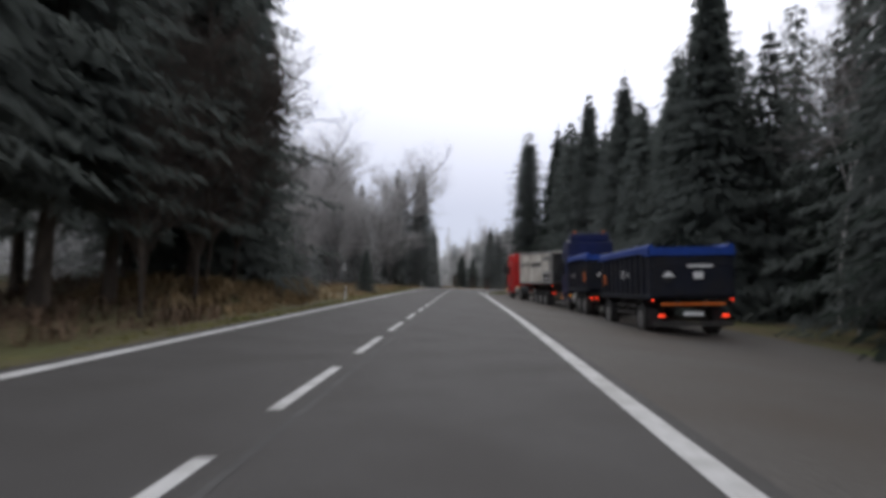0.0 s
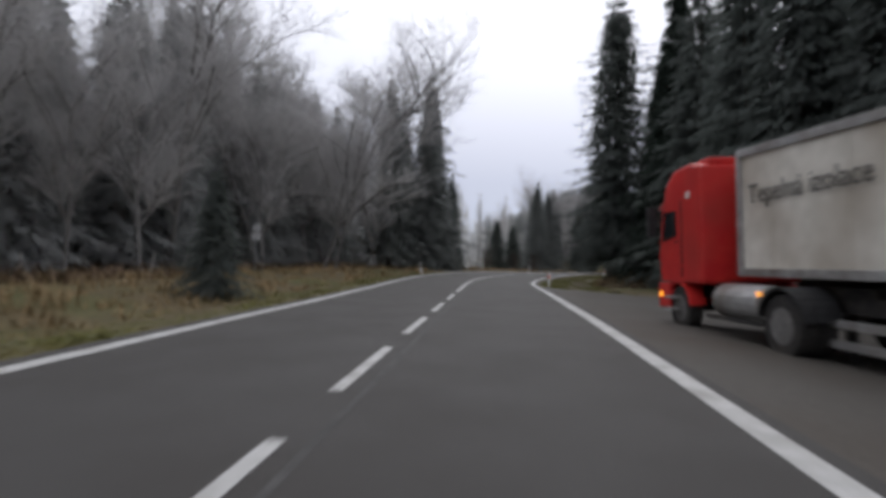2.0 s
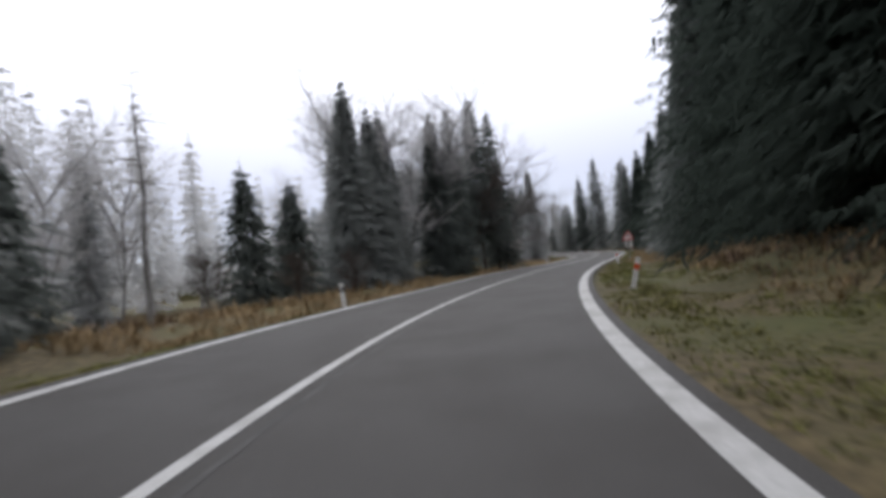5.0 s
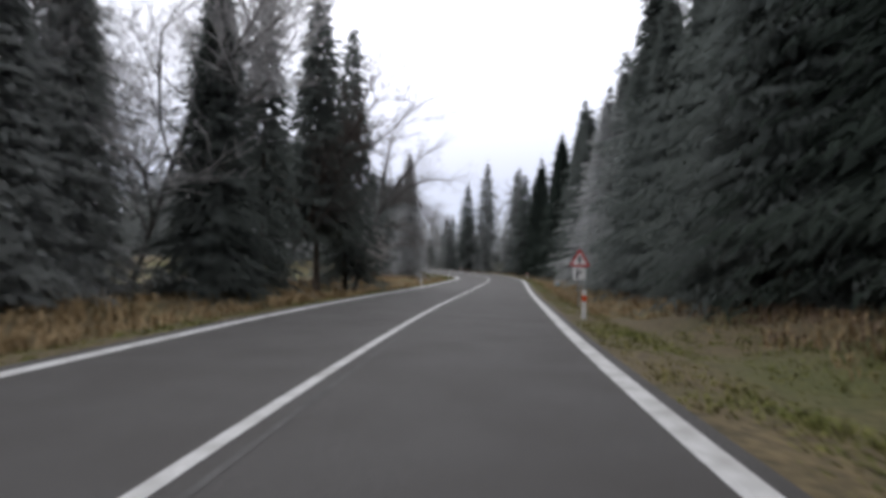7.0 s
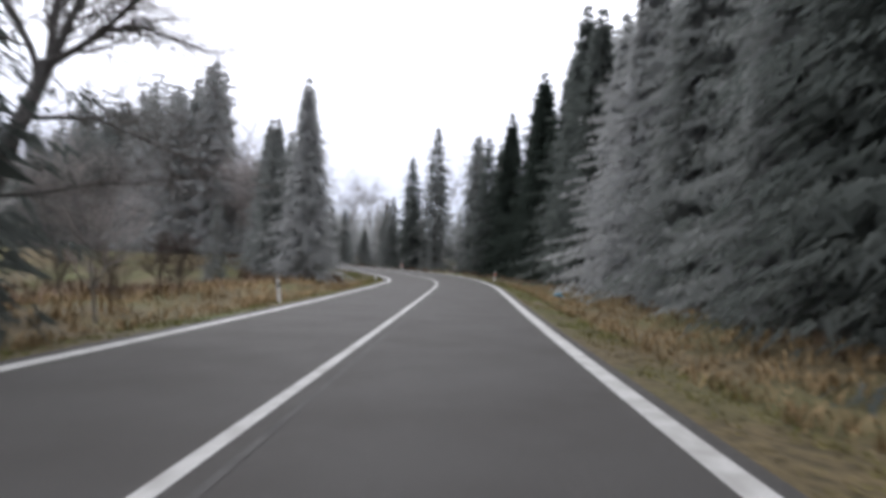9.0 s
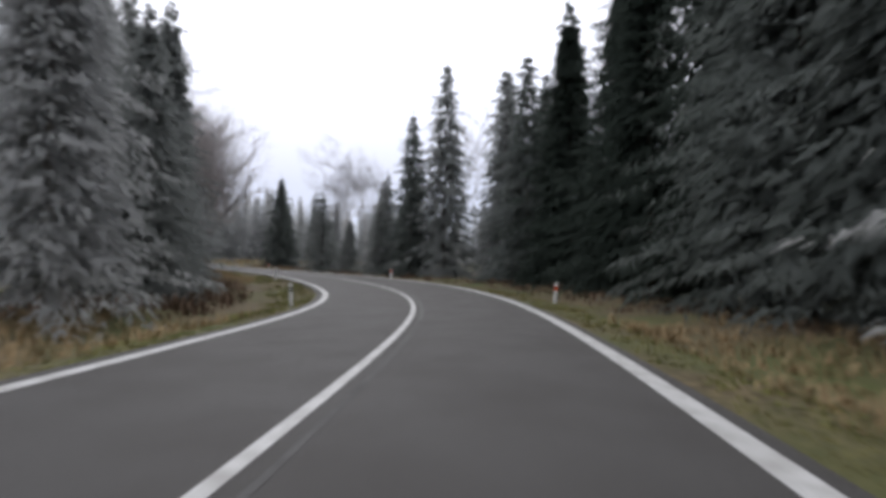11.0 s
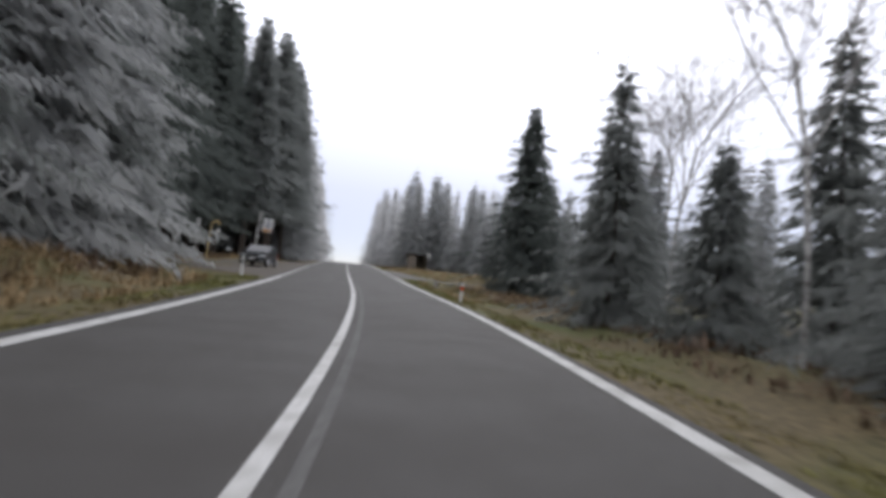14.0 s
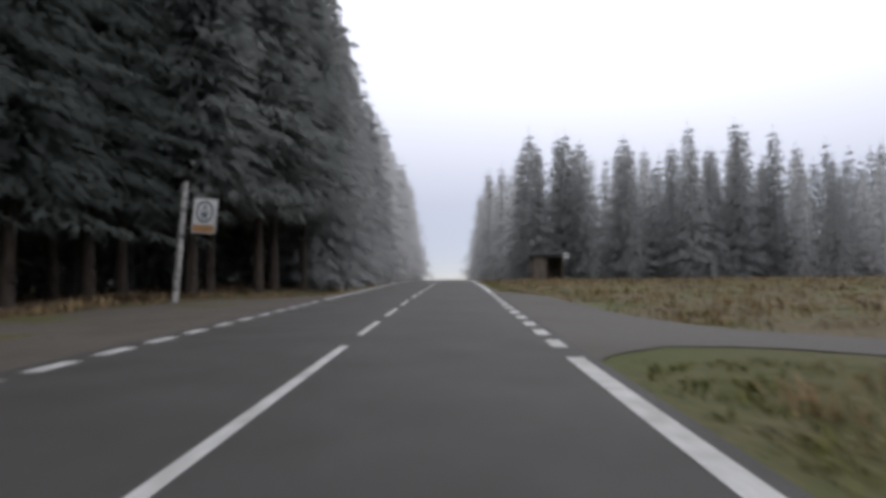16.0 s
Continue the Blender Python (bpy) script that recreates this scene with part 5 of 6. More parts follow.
def blue_truck(s, o, turn):
    """Rigid tipper; origin under its front axle's middle."""
    root = vehicle("tipper_truck", s, o, turn, "dark blue tipper lorry with blue tarpaulin in the lay-by", "lorry", 1.1)
    tractor_cab(root, M_BLUE, 1.35, -0.75, 2.46, 1.10, 4.00, M_BLUE)
    bm = bmesh.new()
    prism(bm, [(-0.75, 3.90), (0.35, 3.96), (-0.30, 4.36), (-0.75, 4.36)], -1.05, 1.05)
    part("roof_deflector", bm, M_BLUE, root, "", 0.05)
    for x in (-0.8, 0.8):
        bm = bmesh.new()
        tube(bm, (x, -0.55, 4.30), (x, -0.55, 4.52), 0.07, 0.06, 12)
        part("beacon", bm, M_ORANGE, root, "orange beacon")
    part("chassis", boxes((-0.45, -0.33, -5.7, 0.9, 0.80, 1.06), (0.33, 0.45, -5.7, 0.9, 0.80, 1.06)), M_FRAME, root)
    axle_pair(root, 0.0, 0.52, 0.31, 1.20)
    axle_pair(root, -3.30, 0.52, 0.28, 1.22, double=True)
    axle_pair(root, -4.58, 0.52, 0.28, 1.22, double=True)
    mudguard(root, 0.0, 0.52, 1.24, 0.36, M_BLUE)
    mudguard(root, -3.30, 0.52, 1.25, 0.62, M_BLACK)
    mudguard(root, -4.58, 0.52, 1.25, 0.62, M_BLACK)
    for side in (-1, 1):
        bm = bmesh.new()
        tube(bm, (side * 0.88, -2.55, 0.80), (side * 0.88, -1.45, 0.80), 0.34, 0.34, 18)
        part("fuel_tank", bm, M_ALU, root, "pale aluminium fuel tank", 0.02)
        lamp(root, "front_indicator", side * 1.23, 1.22, 0.80, 0.08, 0.10, M_LAMP_AMBER)
        lamp(root, "tail_lamp", side * 1.10, -5.60, 0.86, 0.11, 0.08, M_LAMP_RED)
        lamp(root, "tail_lamp", side * 0.86, -5.60, 0.86, 0.11, 0.08, M_LAMP_RED)
    part("air_tank", boxes((-1.15, -0.75, -1.15, -0.85, 0.55, 0.95)), M_FRAME, root, "", 0.04)
    lamp(root, "side_marker", -1.235, -0.98, 0.92, 0.03, 0.06, M_LAMP_AMBER)
    body = tipper_body(root, -5.7, -0.95, 1.22, 2.84, 2.50)
    hazard_mark(body, -1.33, -2.05, 1.95, 0.11)
    rear_mark(body, -0.72, -5.80, 1.90, 0.20)
    part("plate", boxes((-1.16, 1.16, -5.72, -5.66, 1.02, 1.10)), M_FRAME, body, "dark rear cross bar")
    for z in (1.90, 2.00):
        part("writing_bar", boxes((-1.335, -1.325, -2.85, -2.55, z, z + 0.05)), M_SIGN_WHITE, body, "short line of pale lettering")
    part("plate", boxes((-1.335, -1.325, -5.32, -5.02, 1.66, 2.06)), M_ORANGE, body, "orange warning plate")


def blue_trailer(s, o, turn):
    """Two-axle drawbar trailer; origin under its rear edge."""
    root = vehicle("drawbar_trailer", s, o, turn, "dark blue tipping drawbar trailer with lit tail lamps", "trailer", 1.1)
    body = tipper_body(root, 0.1, 6.4, 1.20, 2.74, 2.50)
    part("chassis", boxes((-0.5, -0.38, 0.2, 6.3, 0.86, 1.16), (0.38, 0.5, 0.2, 6.3, 0.86, 1.16), (-1.2, -1.1, 1.9, 4.4, 0.62, 0.72), (-1.2, -1.1, 1.9, 4.4, 0.86, 0.96)), M_FRAME, root)
    axle_pair(root, 1.35, 0.50, 0.34, 1.24)
    axle_pair(root, 5.6, 0.50, 0.34, 1.24)
    mudguard(root, 1.35, 0.50, 1.25, 0.40, M_BLACK)
    mudguard(root, 5.6, 0.50, 1.25, 0.40, M_BLACK)
    bm = bmesh.new()
    for x in (-0.45, 0.45):
        tube(bm, (x, 5.9, 0.80), (0, 8.4, 0.78), 0.05, 0.05, 8)
    part("drawbar", bm, M_FRAME, root)
    for side in (-1, 1):
        lamp(root, "tail_lamp", side * 0.98, 0.05, 0.66, 0.17, 0.08, M_LAMP_RED)
        lamp(root, "rear_marker", side * 1.22, 0.08, 1.14, 0.05, 0.05, M_LAMP_RED)
        part("mud_flap", boxes((side * 1.03 - 0.18, side * 1.03 + 0.18, 0.55, 0.58, 0.28, 0.82)), M_BLACK, root)
    part("under_run_bar", boxes((-1.2, 1.2, 0.05, 0.15, 0.34, 0.48)), M_FRAME, root)
    part("plate", boxes((-0.3, 0.3, 0.02, 0.05, 0.66, 0.78)), M_SIGN_WHITE, root, "white plate with plain bars")
    hazard_mark(body, -1.33, 2.35, 1.92, 0.13)
    rear_mark(body, -0.75, 0.0, 1.86, 0.21)
    part("plate", boxes((0.02, 0.32, -0.012, 0.0, 1.80, 2.02)), M_SIGN_WHITE, body, "small white plate with plain bars")
    part("writing_bar", boxes((-0.15, 0.62, -0.012, 0.0, 2.16, 2.24)), M_SIGN_WHITE, body, "line of pale lettering")
    part("reflector_strip", boxes((-1.0, 1.0, 0.03, 0.06, 0.98, 1.06)), M_ORANGE, root, "dull orange reflector strip")
    for z in (1.88, 1.98, 2.08):
        part("writing_bar", boxes((-1.335, -1.328, 2.75, 3.15, z, z + 0.045)), M_SIGN_WHITE, body, "short line of pale lettering")
    part("plate", boxes((-1.335, -1.325, 5.45, 5.75, 1.66, 2.06)), M_ORANGE, body, "orange warning plate")


red_tractor(32.1, 7.35, 7.0)
grey_trailer(20.2, 9.22, 6.0)
blue_truck(16.2, 9.50, 0.4)
blue_trailer(0.0, 9.60, 0.4)


# ---- parked car ----
def parked_car(s, o, turn):
    root = vehicle("parked_car", s, o, turn, "dark blue-grey hatchback parked on the muddy pull-off", "car")
    bm = bmesh.new()
    low = [(-2.10, 0.34), (-2.13, 0.62), (-2.02, 0.92), (-1.2, 0.96), (0.75, 0.93), (1.55, 0.82), (2.02, 0.68), (2.10, 0.50), (2.05, 0.26), (1.0, 0.20), (-1.6, 0.22)]
    prism(bm, low, -0.88, 0.88)
    for v in bm.verts:
        if abs(v.co.y) > 1.5:
            v.co.x *= 1 - 0.10 * (abs(v.co.y) - 1.5) / 0.6
        if v.co.z > 0.8:
            v.co.x *= 0.96
    body = part("body", bm, M_CAR, root, "", 0.05)
    bm = bmesh.new()
    prism(bm, [(-2.00, 0.90), (-1.62, 1.36), (-1.25, 1.43), (-0.2, 1.45), (0.15, 1.40), (0.98, 0.90)], -0.82, 0.82)
    for v in bm.verts:
        v.co.x *= 1 - 0.20 * max(0, v.co.z - 0.90) / 0.55
    cabin = part("cabin", bm, M_CAR, root, "dark roof and pillars", 0.04)
    bm = bmesh.new()
    vs = [bm.verts.new(c) for c in ((-0.72, 0.93, 0.945), (0.72, 0.93, 0.945), (0.58, 0.20, 1.395), (-0.58, 0.20, 1.395))]
    bm.faces.new(vs)
    q = bmesh.ops.extrude_face_region(bm, geom=bm.faces[:])
    bmesh.ops.translate(bm, verts=[e for e in q["geom"] if isinstance(e, bmesh.types.BMVert)], vec=(0, 0.02, 0.025))
    part("windscreen", bm, M_PALE_GLASS, cabin, "dark windscreen mirroring the trees")
    for side in (-1, 1):
        for y0, y1, y2, y3 in ((-0.30, 0.68, 0.08, -0.30), (-1.20, -0.38, -0.38, -1.14), (-1.72, -1.28, -1.22, -1.48)):
            bm = bmesh.new()
            pts = [(y0, 0.965, 0.825), (y1, 0.965, 0.825), (y2, 1.355, 0.705), (y3, 1.355, 0.705)]
            a = [bm.verts.new((side * (x + 0.008), y, z)) for y, z, x in pts]
            b = [bm.verts.new((side * (x - 0.012), y, z)) for y, z, x in pts]
            bm.faces.new(a)
            bm.faces.new(b[::-1])
            for k in range(4):
                bm.faces.new((a[k], a[(k + 1) % 4], b[(k + 1) % 4], b[k]))
            part("side_window", bm, M_PALE_GLASS, cabin, "side window mirroring the sky")
        for y0, y1, z1 in ((-0.345, -0.335, 0.92), (0.72, 0.73, 0.88)):
            part("door_seam", boxes((side * 0.862 - 0.006, side * 0.862 + 0.022, y0, y1, 0.36, z1)), M_BLACK, body)
        part("door_handle", boxes((side * 0.875 - 0.012, side * 0.875 + 0.025, -0.20, -0.02, 0.80, 0.835)), M_CAR, body)
        part("roof_rail", boxes((side * 0.63 - 0.02, side * 0.63 + 0.02, -1.5, 0.0, 1.455, 1.49)), M_ALU, cabin, "", 0.008)
        part("wing_mirror", boxes((side * 0.97 - 0.10, side * 0.97 + 0.10, 0.52, 0.66, 0.92, 1.06)), M_CAR, cabin, "", 0.03)
        bm = bmesh.new()
        box(bm, side * 0.64 - 0.19, side * 0.64 + 0.19, 1.90, 2.06, 0.60, 0.74, lambda x, y, z: (x, y - 0.16 * max(0, abs(x) - 0.5), z + 0.04 * max(0, abs(x) - 0.5)))
        part("headlamp", bm, M_LENS, body, "pale headlamp", 0.02)
        lamp(body, "fog_lamp", side * 0.66, 2.03, 0.36, 0.18, 0.07, M_LENS)
        lamp(body, "tail_lamp", side * 0.66, -2.06, 0.78, 0.30, 0.16, M_REFLECT_RED)
        wheel(root, side * 0.78, 1.28, 0.315, 0.21, side, M_ALLOY, 0.68)
        wheel(root, side * 0.78, -1.30, 0.315, 0.21, side, M_ALLOY, 0.68)
    part("grille", boxes((-0.36, 0.36, 2.02, 2.10, 0.34, 0.72)), M_BLACK, body, "black mesh grille", 0.02)
    bm = boxes((-0.40, 0.40, 2.07, 2.12, 0.70, 0.735), (-0.40, 0.40, 2.07, 2.12, 0.325, 0.36), (-0.40, -0.365, 2.07, 2.12, 0.34, 0.72), (0.365, 0.40, 2.07, 2.12, 0.34, 0.72))
    part("grille_frame", bm, M_CHROME, body, "chrome grille frame", 0.008)
    part("number_plate", boxes((-0.26, 0.26, 2.10, 2.125, 0.44, 0.55)), M_SIGN_WHITE, body, "white number plate with plain bars")
    part("writing_bar", boxes(*[(-0.21 + k * 0.075, -0.165 + k * 0.075, 2.126, 2.130, 0.47, 0.52) for k in range(6)]), M_LETTER, body)


parked_car(242.2, -6.15, 174)


# ---- roadside fixtures ----
def delineator(s, o, side, lean=(0.0, 0.0)):
    """White post with a slanted top, black band and reflectors; side -1: left of the road."""
    at = spot(s, o, -0.05)
    root = empty("delineator_post", Matrix.LocRotScale(at, Euler((lean[0], lean[1], heading(s))), None), "white plastic delineator post with a black band" if side < 0 else "white plastic delineator post with an orange-red reflector", "roadside post", "delineator posts")
    bm = bmesh.new()
    prism(bm, [(-0.05, 0.0), (0.05, 0.0), (0.05, 0.90), (-0.05, 0.96)], -0.06, 0.06)
    part("post", bm, M_WHITE, root, "", 0.012)
    if side < 0:
        part("band", boxes((-0.064, 0.064, -0.054, 0.054, 0.62, 0.80)), M_BLACK, root, "black band", 0.006)
        part("reflector", boxes((-0.02, 0.02, -0.060, -0.052, 0.66, 0.77)), M_SIGN_WHITE, root, "white reflector")
    else:
        part("reflector", boxes((-0.064, 0.064, -0.056, 0.056, 0.60, 0.78)), M_REFLECT_RED, root, "orange-red reflector", 0.006)


for s, o, side, lean in ((16.2, -5.7, -1, (0, 0.02)), (60.8, -4.9, -1, (0, -0.12)), (55.6, 4.65, 1, (0, 0)), (89.5, -4.6, -1, (0, -0.08)), (87.7, 5.0, 1, (0, 0.25)), (113.0, 4.65, 1, (0, 0)), (142.5, -5.0, -1, (0, -0.10)), (172.4, -4.6, -1, (0, -0.05)), (173.4, 6.2, 1, (0, 0.08)), (196.3, -4.5, -1, (0, 0.08)), (197.0, 5.2, 1, (0, 0)), (227.4, -4.9, -1, (0, 0)), (227.0, 5.0, 1, (0, 0.04)), (293.7, -4.9, -1, (0, 0)), (-30, -5, -1, (0, 0))):
    delineator(s, o, side, lean)


def pole(root, z1, r=0.032, material=None, name="pole"):
    bm = bmesh.new()
    tube(bm, (0, 0, -0.1), (0, 0, z1), r, r, 10)
    return part(name, bm, material or M_STEEL, root)


def plate(root, name, outline, y, thick, material, label="", round_off=0.0):
    """A plate standing across the road: outline in (x, z)."""
    bm = bmesh.new()
    a = [bm.verts.new((x, y, z)) for x, z in outline]
    b = [bm.verts.new((x, y + thick, z)) for x, z in outline]
    n = len(outline)
    bm.faces.new(a)
    bm.faces.new(b[::-1])
    for k in range(n):
        bm.faces.new((a[k], a[(k + 1) % n], b[(k + 1) % n], b[k]))
    return part(name, bm, material, root, label, round_off)


def rounded_triangle(size, z, cut=0.12):
    """Corners of an upright triangle with cut tips, its base at z."""
    h = size * 0.866
    c = [(-size / 2, z), (size / 2, z), (0, z + h)]
    out = []
    for i in range(3):
        p, q, r = c[i], c[(i - 1) % 3], c[(i + 1) % 3]
        out.append((p[0] + (q[0] - p[0]) * cut, p[1] + (q[1] - p[1]) * cut))
        out.append((p[0] + (r[0] - p[0]) * cut, p[1] + (r[1] - p[1]) * cut))
    return out


def warning_sign(s, o):
    root = empty("warning_sign", Matrix.LocRotScale(spot(s, o, -0.05), Euler((0, 0, heading(s) + 0.05)), None), "red-rimmed triangular junction warning sign with a plate below", "traffic sign")
    pole(root, 2.66)
    plate(root, "sign_rim", rounded_triangle(0.92, 1.80, 0.07), -0.075, 0.02, M_SIGN_RED, "red triangular rim")
    plate(root, "sign_field", rounded_triangle(0.64, 1.885, 0.04), -0.080, 0.005, M_SIGN_WHITE, "white sign face")
    plate(root, "symbol", [(-0.035, 1.92), (0.035, 1.92), (0.035, 2.06), (0.12, 2.06), (0.12, 2.10), (0.035, 2.10), (0.035, 2.17), (0.075, 2.17), (0, 2.30), (-0.075, 2.17), (-0.035, 2.17), (-0.035, 2.10), (-0.12, 2.10), (-0.12, 2.06), (-0.035, 2.06)], -0.085, 0.005, M_BLACK, "black junction symbol")
    plate(root, "extra_plate", [(-0.27, 1.22), (0.27, 1.22), (0.27, 1.76), (-0.27, 1.76)], -0.075, 0.02, M_SIGN_WHITE, "white plate under the triangle", 0.006)
    plate(root, "symbol", [(-0.14, 1.27), (-0.06, 1.27), (-0.06, 1.46), (0.15, 1.62), (0.12, 1.66), (-0.06, 1.52), (-0.06, 1.70), (-0.14, 1.70)], -0.082, 0.005, M_BLACK, "black road layout symbol")


warning_sign(120.4, 5.35)


def back_of_sign(s, o):
    root = empty("sign_from_behind", Matrix.LocRotScale(spot(s, o, -0.05), Euler((0, 0.0, heading(s))), None), "grey backs of two small signs on a pole", "traffic sign")
    pole(root, 2.95)
    n = 16
    plate(root, "round_plate", [(0.26 * math.cos(k * 6.283 / n), 2.72 + 0.26 * math.sin(k * 6.283 / n)) for k in range(n)], 0.04, 0.02, M_SIGN_BACK)
    plate(root, "square_plate", [(-0.27, 1.95), (0.27, 1.95), (0.27, 2.40), (-0.27, 2.40)], 0.04, 0.02, M_SIGN_BACK, "", 0.006)


back_of_sign(51.5, -13.2)


def inn_sign(s, o):
    """A birch-like banded mast with a white board on it."""
    root = empty("sign_mast", Matrix.LocRotScale(spot(s, o, -0.05), Euler((0, 0.075, heading(s))), None), "white mast with dark bands carrying a small white board", "roadside sign")
    bm = bmesh.new()
    for k in range(7):
        tube(bm, (0, 0, -0.1 + k * 0.74), (0, 0, 0.60 + k * 0.74), 0.135 - 0.006 * k, 0.13 - 0.006 * k, 12)
    part("mast", bm, M_BIRCH, root)
    for k in range(6):
        bm = bmesh.new()
        tube(bm, (0, 0, 0.598 + k * 0.74), (0, 0, 0.642 + k * 0.74), 0.122 - 0.006 * k, 0.122 - 0.006 * k, 12)
        part("dark_band", bm, M_BLACK, root, "dark band")
    board = plate(root, "board", [(0.42, 2.98), (1.38, 2.98), (1.38, 4.40), (0.42, 4.40)], -0.03, 0.05, M_SIGN_WHITE, "white board", 0.01)
    part("bracket", boxes((0.05, 0.46, -0.02, 0.02, 4.20, 4.25), (0.05, 0.46, -0.02, 0.02, 3.15, 3.20)), M_STEEL, root)
    n = 18
    bm = bmesh.new()
    for k in range(n):
        a, b = k * 6.283 / n, (k + 1) * 6.283 / n
        vs = [bm.verts.new((0.90 + r * math.cos(t) * 0.8, -0.036, 3.86 + r * math.sin(t))) for t in (a, b) for r in (0.36, 0.46)]
        bm.faces.new((vs[0], vs[1], vs[3], vs[2]))
    part("emblem_ring", bm, M_SLATE, board, "slate-blue ring emblem")
    part("emblem_shield", boxes((0.76, 1.04, -0.036, -0.032, 3.66, 3.84), (0.80, 1.00, -0.036, -0.032, 3.58, 3.64), (0.70, 1.10, -0.036, -0.032, 3.90, 3.94), (0.82, 0.98, -0.036, -0.032, 3.99, 4.12)), M_SLATE, board)
    part("emblem_foot", boxes((0.46, 1.34, -0.036, -0.032, 3.02, 3.32)), M_TAN, board, "faded tan strip at the foot")


inn_sign(261.2, -9.5)


def hook_post(s, o):
    """A pale yellow post bent over in a hook, like a bus-stop bracket."""
    root = empty("hooked_post", Matrix.LocRotScale(spot(s, o, -0.05), Euler((0, 0.05, heading(s))), None), "weathered yellow post with a hooked top", "roadside post")
    bm = bmesh.new()
    pts = [(0, 0, -0.1), (0, 0, 2.75), (0.05, 0, 3.05), (0.20, 0, 3.25), (0.42, 0, 3.28), (0.58, 0, 3.15), (0.64, 0, 2.95)]
    for a, b in zip(pts, pts[1:]):
        tube(bm, a, b, 0.055, 0.055, 10)
    part("post", bm, M_YELLOW, root)
    n = 14
    plate(root, "lantern", [(0.62 + 0.16 * math.cos(k * 6.283 / n), 2.50 + 0.14 * math.sin(k * 6.283 / n)) for k in range(n)], -0.05, 0.10, M_SIGN_WHITE, "pale round lantern")


hook_post(251.5, -11.7)


def route_sign(s, o):
    root = empty("route_sign", Matrix.LocRotScale(spot(s, o, -0.05), Euler((0, 0.03, heading(s))), None), "small pale route boards on a thin post", "roadside sign")
    pole(root, 3.4, 0.04)
    for k, z in enumerate((3.05, 2.70)):
        plate(root, "board", [(-0.22, z), (0.22, z), (0.22, z + 0.26), (-0.22, z + 0.26)], -0.06, 0.02, M_SIGN_WHITE, "pale board", 0.005)


route_sign(253.5, -13.2)


def bus_shelter(s, o):
    root = empty("bus_shelter", Matrix.LocRotScale(spot(s, o, -0.02), Euler((0, 0, heading(s))), (1.25,) * 3), "dark wooden bus shelter with a flat roof", "shelter")
    for k, x in enumerate((-1.3, 1.3)):
        part("side_wall", boxes((x - 0.05, x + 0.05, -1.2, 1.2, 0, 2.15)), M_WOOD, root)
    part("back_wall", boxes((-1.25, 1.25, 1.12, 1.22, 0.01, 2.15)), M_WOOD, root)
    part("front_wall", boxes((-1.25, -0.2, -1.2, -1.1, 0.01, 2.15)), M_WOOD, root)
    part("bench", boxes((-1.2, 1.2, 0.65, 1.1, 0.42, 0.48)), M_WOOD, root)
    bm = bmesh.new()
    prism(bm, [(-1.45, 2.16), (1.45, 2.16), (1.45, 2.26), (-1.45, 2.38)], -1.5, 1.5)
    part("roof", bm, M_FRAME, root, "dark felt roof")


bus_shelter(306.0, 12.6)


def bus_stop_sign(s, o):
    root = empty("bus_stop_sign", Matrix.LocRotScale(spot(s, o, -0.05), Euler((0, 0, heading(s))), None), "small white bus stop sign on a thin post", "traffic sign")
    pole(root, 3.1, 0.035)
    plate(root, "board", [(-0.30, 2.55), (0.30, 2.55), (0.30, 3.10), (-0.30, 3.10)], -0.06, 0.02, M_SIGN_WHITE, "white board", 0.006)
    part("symbol", boxes((-0.20, 0.20, -0.066, -0.061, 2.72, 2.90)), M_LETTER, root, "dark symbol")


bus_stop_sign(303.0, 14.3)


def lane_marker(s, o):
    root = empty("lane_marker", Matrix.LocRotScale(spot(s, o, -0.02), Euler((0, 0, heading(s) - 0.2)), (0.65,) * 3), "squat marker post striped in white and brown", "roadside post")
    bm = bmesh.new()
    tube(bm, (0, 0, -0.1), (0, 0, 0.78), 0.23, 0.23, 16)
    part("post", bm, M_WOOD, root)
    for z in (0.12, 0.34, 0.56):
        bm = bmesh.new()
        tube(bm, (0, 0, z), (0, 0, z + 0.10), 0.236, 0.236, 16)
        part("stripe", bm, M_WHITE, root, "white stripe")


lane_marker(243.2, 6.5)


def stake(s, o, h, lean):
    root = empty("fence_stake", Matrix.LocRotScale(spot(s, o, -0.1), Euler((lean * 0.3, lean, 0)), None), "leaning weathered pale wooden fence stake", "stake", "fence stakes")
    bm = bmesh.new()
    tube(bm, (0, 0, 0), (0, 0, h), 0.055, 0.045, 7)
    part("stake", bm, M_BIRCH, root)


for s, o, h, lean in ((33.8, -15.5, 1.3, 0.35), (39.9, -18.0, 1.1, 0.0), (50.3, -17.1, 1.3, 0.4), (46.5, -16.5, 1.2, 0.2), (31.5, -15.2, 1.1, 0.15), (60.0, -17.5, 1.2, 0.1)):
    stake(s, o, h, lean)


def litter(s, o):
    bm = bmesh.new()
    bmesh.ops.create_icosphere(bm, subdivisions=2, radius=0.25)
    for v in bm.verts:
        v.co *= 1 + 0.35 * noise.noise(v.co * 5)
        v.co.z = max(-0.12, v.co.z * 0.7)
    ob = part("litter_bag", bm, M_CYAN)
    ob.location = spot(s, o, 0.16)
    return tagged(ob, "crumpled light blue plastic bag in the dry verge", "litter")


litter(154.2, 7.0)


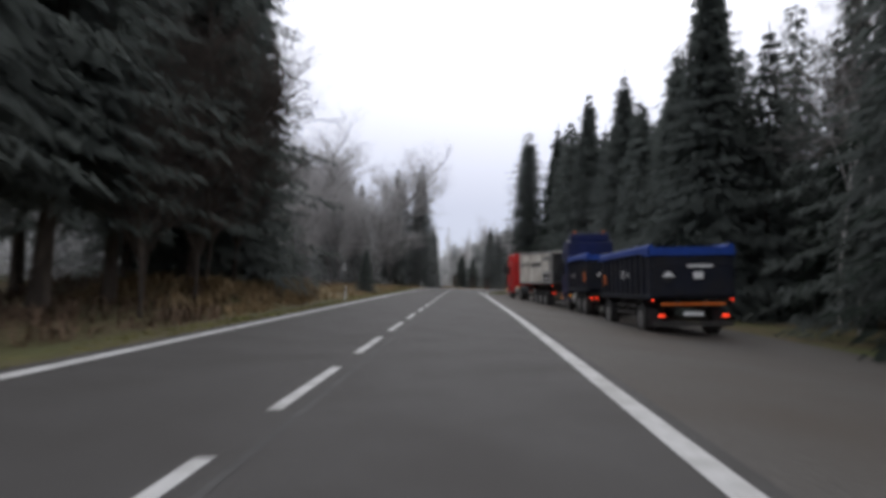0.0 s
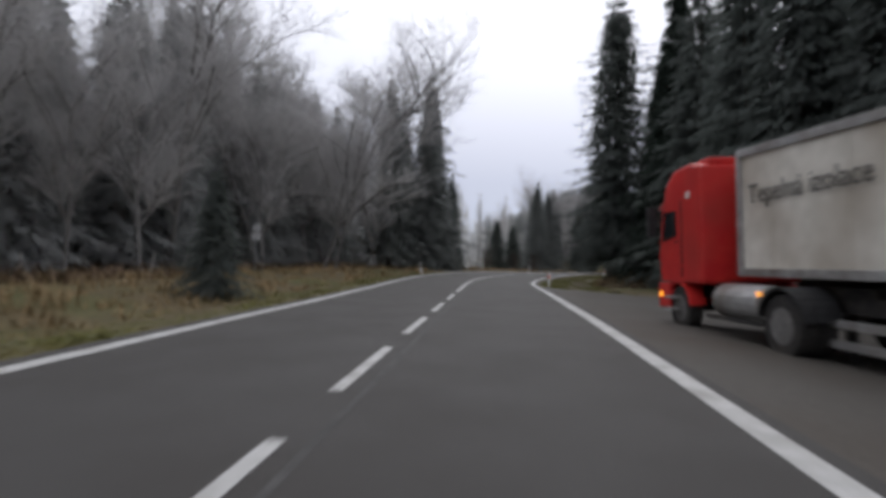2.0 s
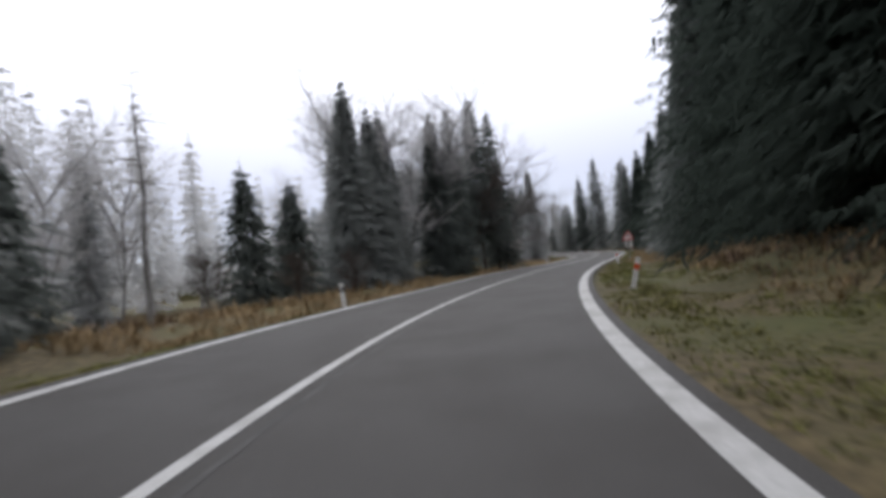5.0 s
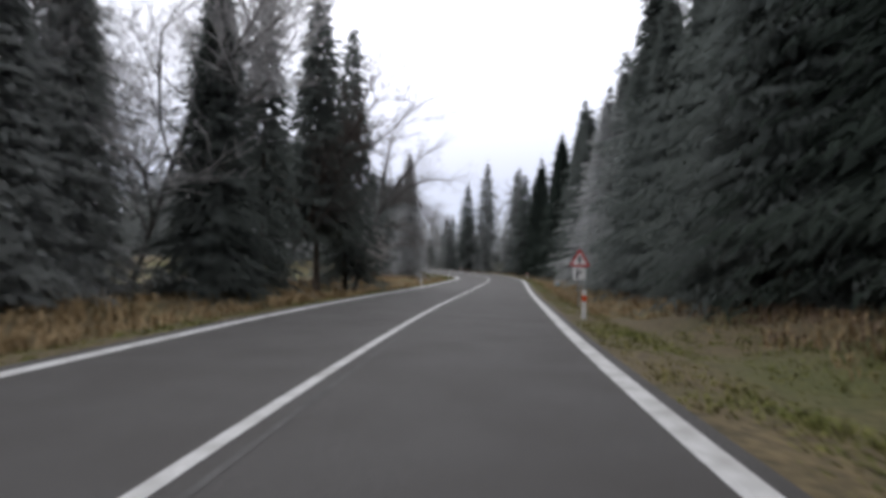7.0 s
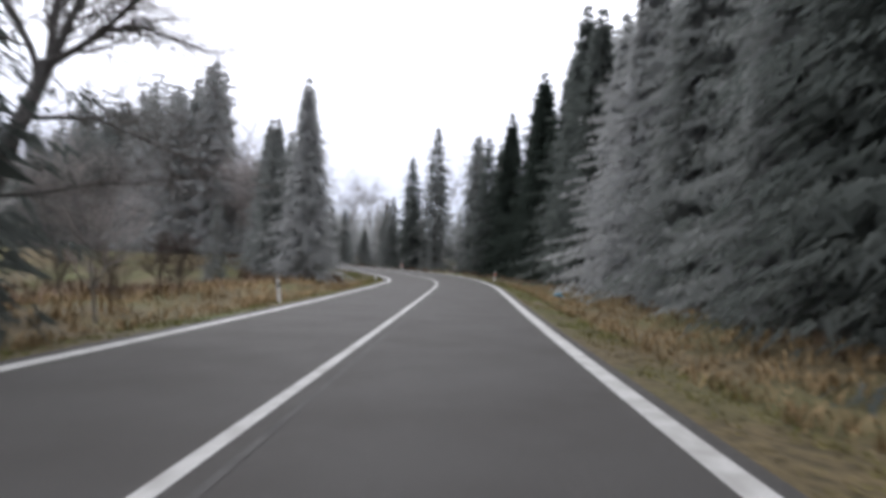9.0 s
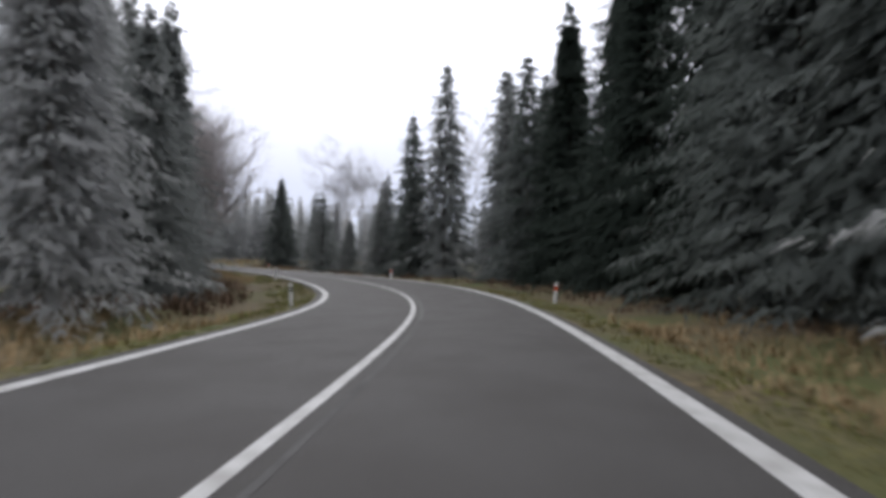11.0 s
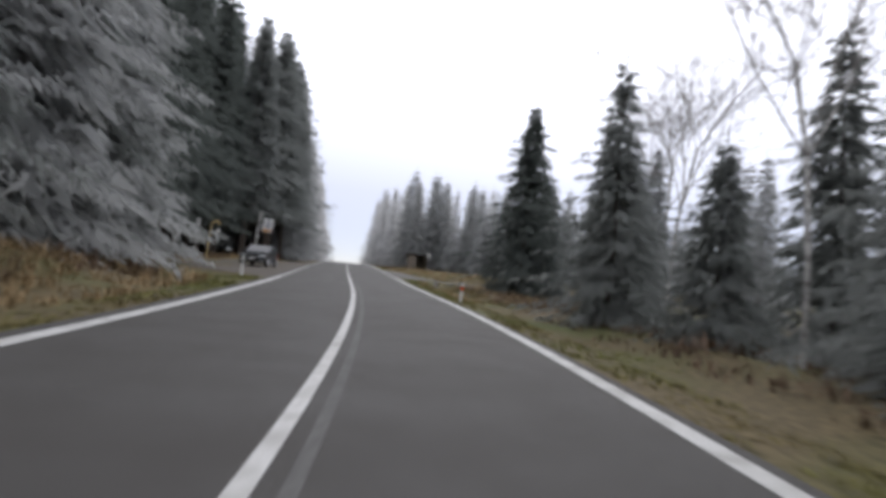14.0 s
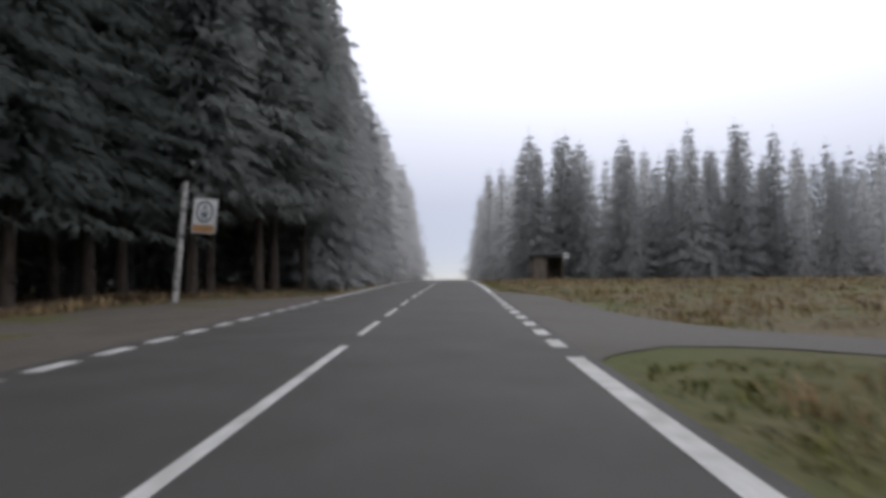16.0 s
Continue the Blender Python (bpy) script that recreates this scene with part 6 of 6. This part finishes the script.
# ---- grass, brush and undergrowth ----
def blades(name, material, areas, label, category, width=0.015):
    """Tufts of bent blades; areas: (s0, s1, o0, o1, tufts, blades per tuft, height, spread)."""
    V, F, n = [], [], 0
    for s0, s1, o0, o1, tufts, per, height, spread in areas:
        tufts = tufts * (9 if name == "green_grass" else 5) // 10
        ts, to = rng.uniform(s0, s1, tufts), rng.uniform(o0, o1, tufts)
        patch = 0.5 + 0.5 * np.sin(ts * 0.7 + 3 * np.sin(to * 0.9)) * np.sin(ts * 0.23 + to)
        size = height * 0.72 * (0.45 + 0.75 * patch) * rng.uniform(0.6, 1.2, tufts)
        p = on_road(ts, to)
        p[:, 2] = ground_z(ts, to) - 0.02
        ss, oo = nearest(p[:, :2])
        keep = (np.abs(oo) > 4.15) & ~((to > 0) & (ts > np.interp(to, LANE_NEAR_O, LANE_NEAR_S) - 0.2) & (ts < np.interp(to, LANE_FAR_O, LANE_FAR_S) + 0.2))
        p, size = p[keep], size[keep]
        p, size = np.repeat(p, per, 0), np.repeat(size, per)
        m = len(p)
        a = rng.uniform(0, 6.28, m)
        out_d = np.stack([np.cos(a), np.sin(a), np.zeros(m)], -1)
        root = p + np.stack([rng.normal(0, spread, m), rng.normal(0, spread, m), np.zeros(m)], -1)
        h = size * rng.uniform(0.6, 1.15, m)
        bend = h * rng.uniform(0.2, 1.3, m)
        side = np.stack([-np.sin(a), np.cos(a), np.zeros(m)], -1) * (width * rng.uniform(0.7, 1.6, m) * (0.5 + size))[:, None]
        mid_p = root + out_d * (bend * 0.35)[:, None] + np.array([0, 0, 1]) * (h * 0.62)[:, None]
        tip = root + out_d * bend[:, None] + np.array([0, 0, 1]) * (h * rng.uniform(0.7, 1.0, m))[:, None]
        v = np.stack([root - side, root + side, mid_p + side * 0.8, mid_p - side * 0.8, tip], 1).reshape(-1, 3)
        i = np.arange(m)[:, None] * 5 + n
        V.append(v)
        F.append(np.concatenate([i + [0, 1, 2], i + [0, 2, 3], i + [3, 2, 4]], 0))
        n += m * 5
    ob = new(name, tri_mesh(name, np.concatenate(V), np.concatenate(F), material))
    return tagged(ob, label, category, kind="stuff")


blades("dry_grass", M_DRY, [(0, 16, -13, -6.0, 1700, 14, 0.95, 0.12), (20, 75, -18, -6.5, 2600, 9, 0.65, 0.14), (82, 130, -12, -5.4, 2400, 10, 0.75, 0.13), (130, 168, -14, -5.2, 2000, 9, 0.65, 0.13), (196, 226, -14, -5.6, 2400, 9, 0.70, 0.13), (226, 300, -15, -10.2, 1800, 8, 0.6, 0.13), (266, 300, -10, -4.6, 700, 8, 0.45, 0.12), (116, 166, 5.2, 10, 2600, 8, 0.50, 0.12), (228, 246, 5.2, 12, 900, 8, 0.45, 0.12), (250, 330, 5.5, 14, 2200, 8, 0.55, 0.14), (252, 310, 14, 46, 3600, 8, 0.45, 0.2), (64, 112, 7.5, 11, 1000, 8, 0.6, 0.13)], "tall dry tawny grass along the verge", "dry grass")
blades("green_grass", M_GREEN, [(14, 80, -7.6, -4.4, 2600, 10, 0.16, 0.12), (-20, 14, -6.4, -4.2, 700, 9, 0.18, 0.12), (46, 112, 4.25, 8.5, 5200, 10, 0.17, 0.12), (112, 170, 4.3, 5.6, 1300, 9, 0.14, 0.10), (168, 230, 4.2, 7.0, 2200, 9, 0.16, 0.11), (228, 246.5, 4.3, 8.5, 900, 9, 0.20, 0.12), (250, 300, 4.3, 9, 1300, 9, 0.22, 0.12), (252, 308, 9, 40, 3000, 8, 0.26, 0.2), (168, 228, -6.4, -4.1, 2200, 10, 0.17, 0.11), (80, 168, -5.8, -4.1, 1600, 8, 0.15, 0.11)], "short wet green grass beside the asphalt", "grass", 0.017)
blades("brown_brush", M_BRUSH, [(-30, 16, -16, -7, 1500, 10, 0.9, 0.22), (22, 75, -26, -13, 1500, 9, 1.0, 0.25), (84, 165, -30, -10, 2200, 9, 1.0, 0.25), (166, 226, -16, -7.5, 1500, 10, 1.0, 0.22), (120, 170, 8.5, 13, 900, 9, 0.6, 0.2), (60, 118, 8.2, 13, 1300, 9, 0.6, 0.25), (168, 242, 7.2, 14, 1600, 9, 0.6, 0.25), (240, 310, 14, 40, 900, 9, 0.5, 0.3), (206, 300, -20, -11, 3000, 9, 0.7, 0.25)], "brown tangled undergrowth at the forest edge", "undergrowth", 0.022)
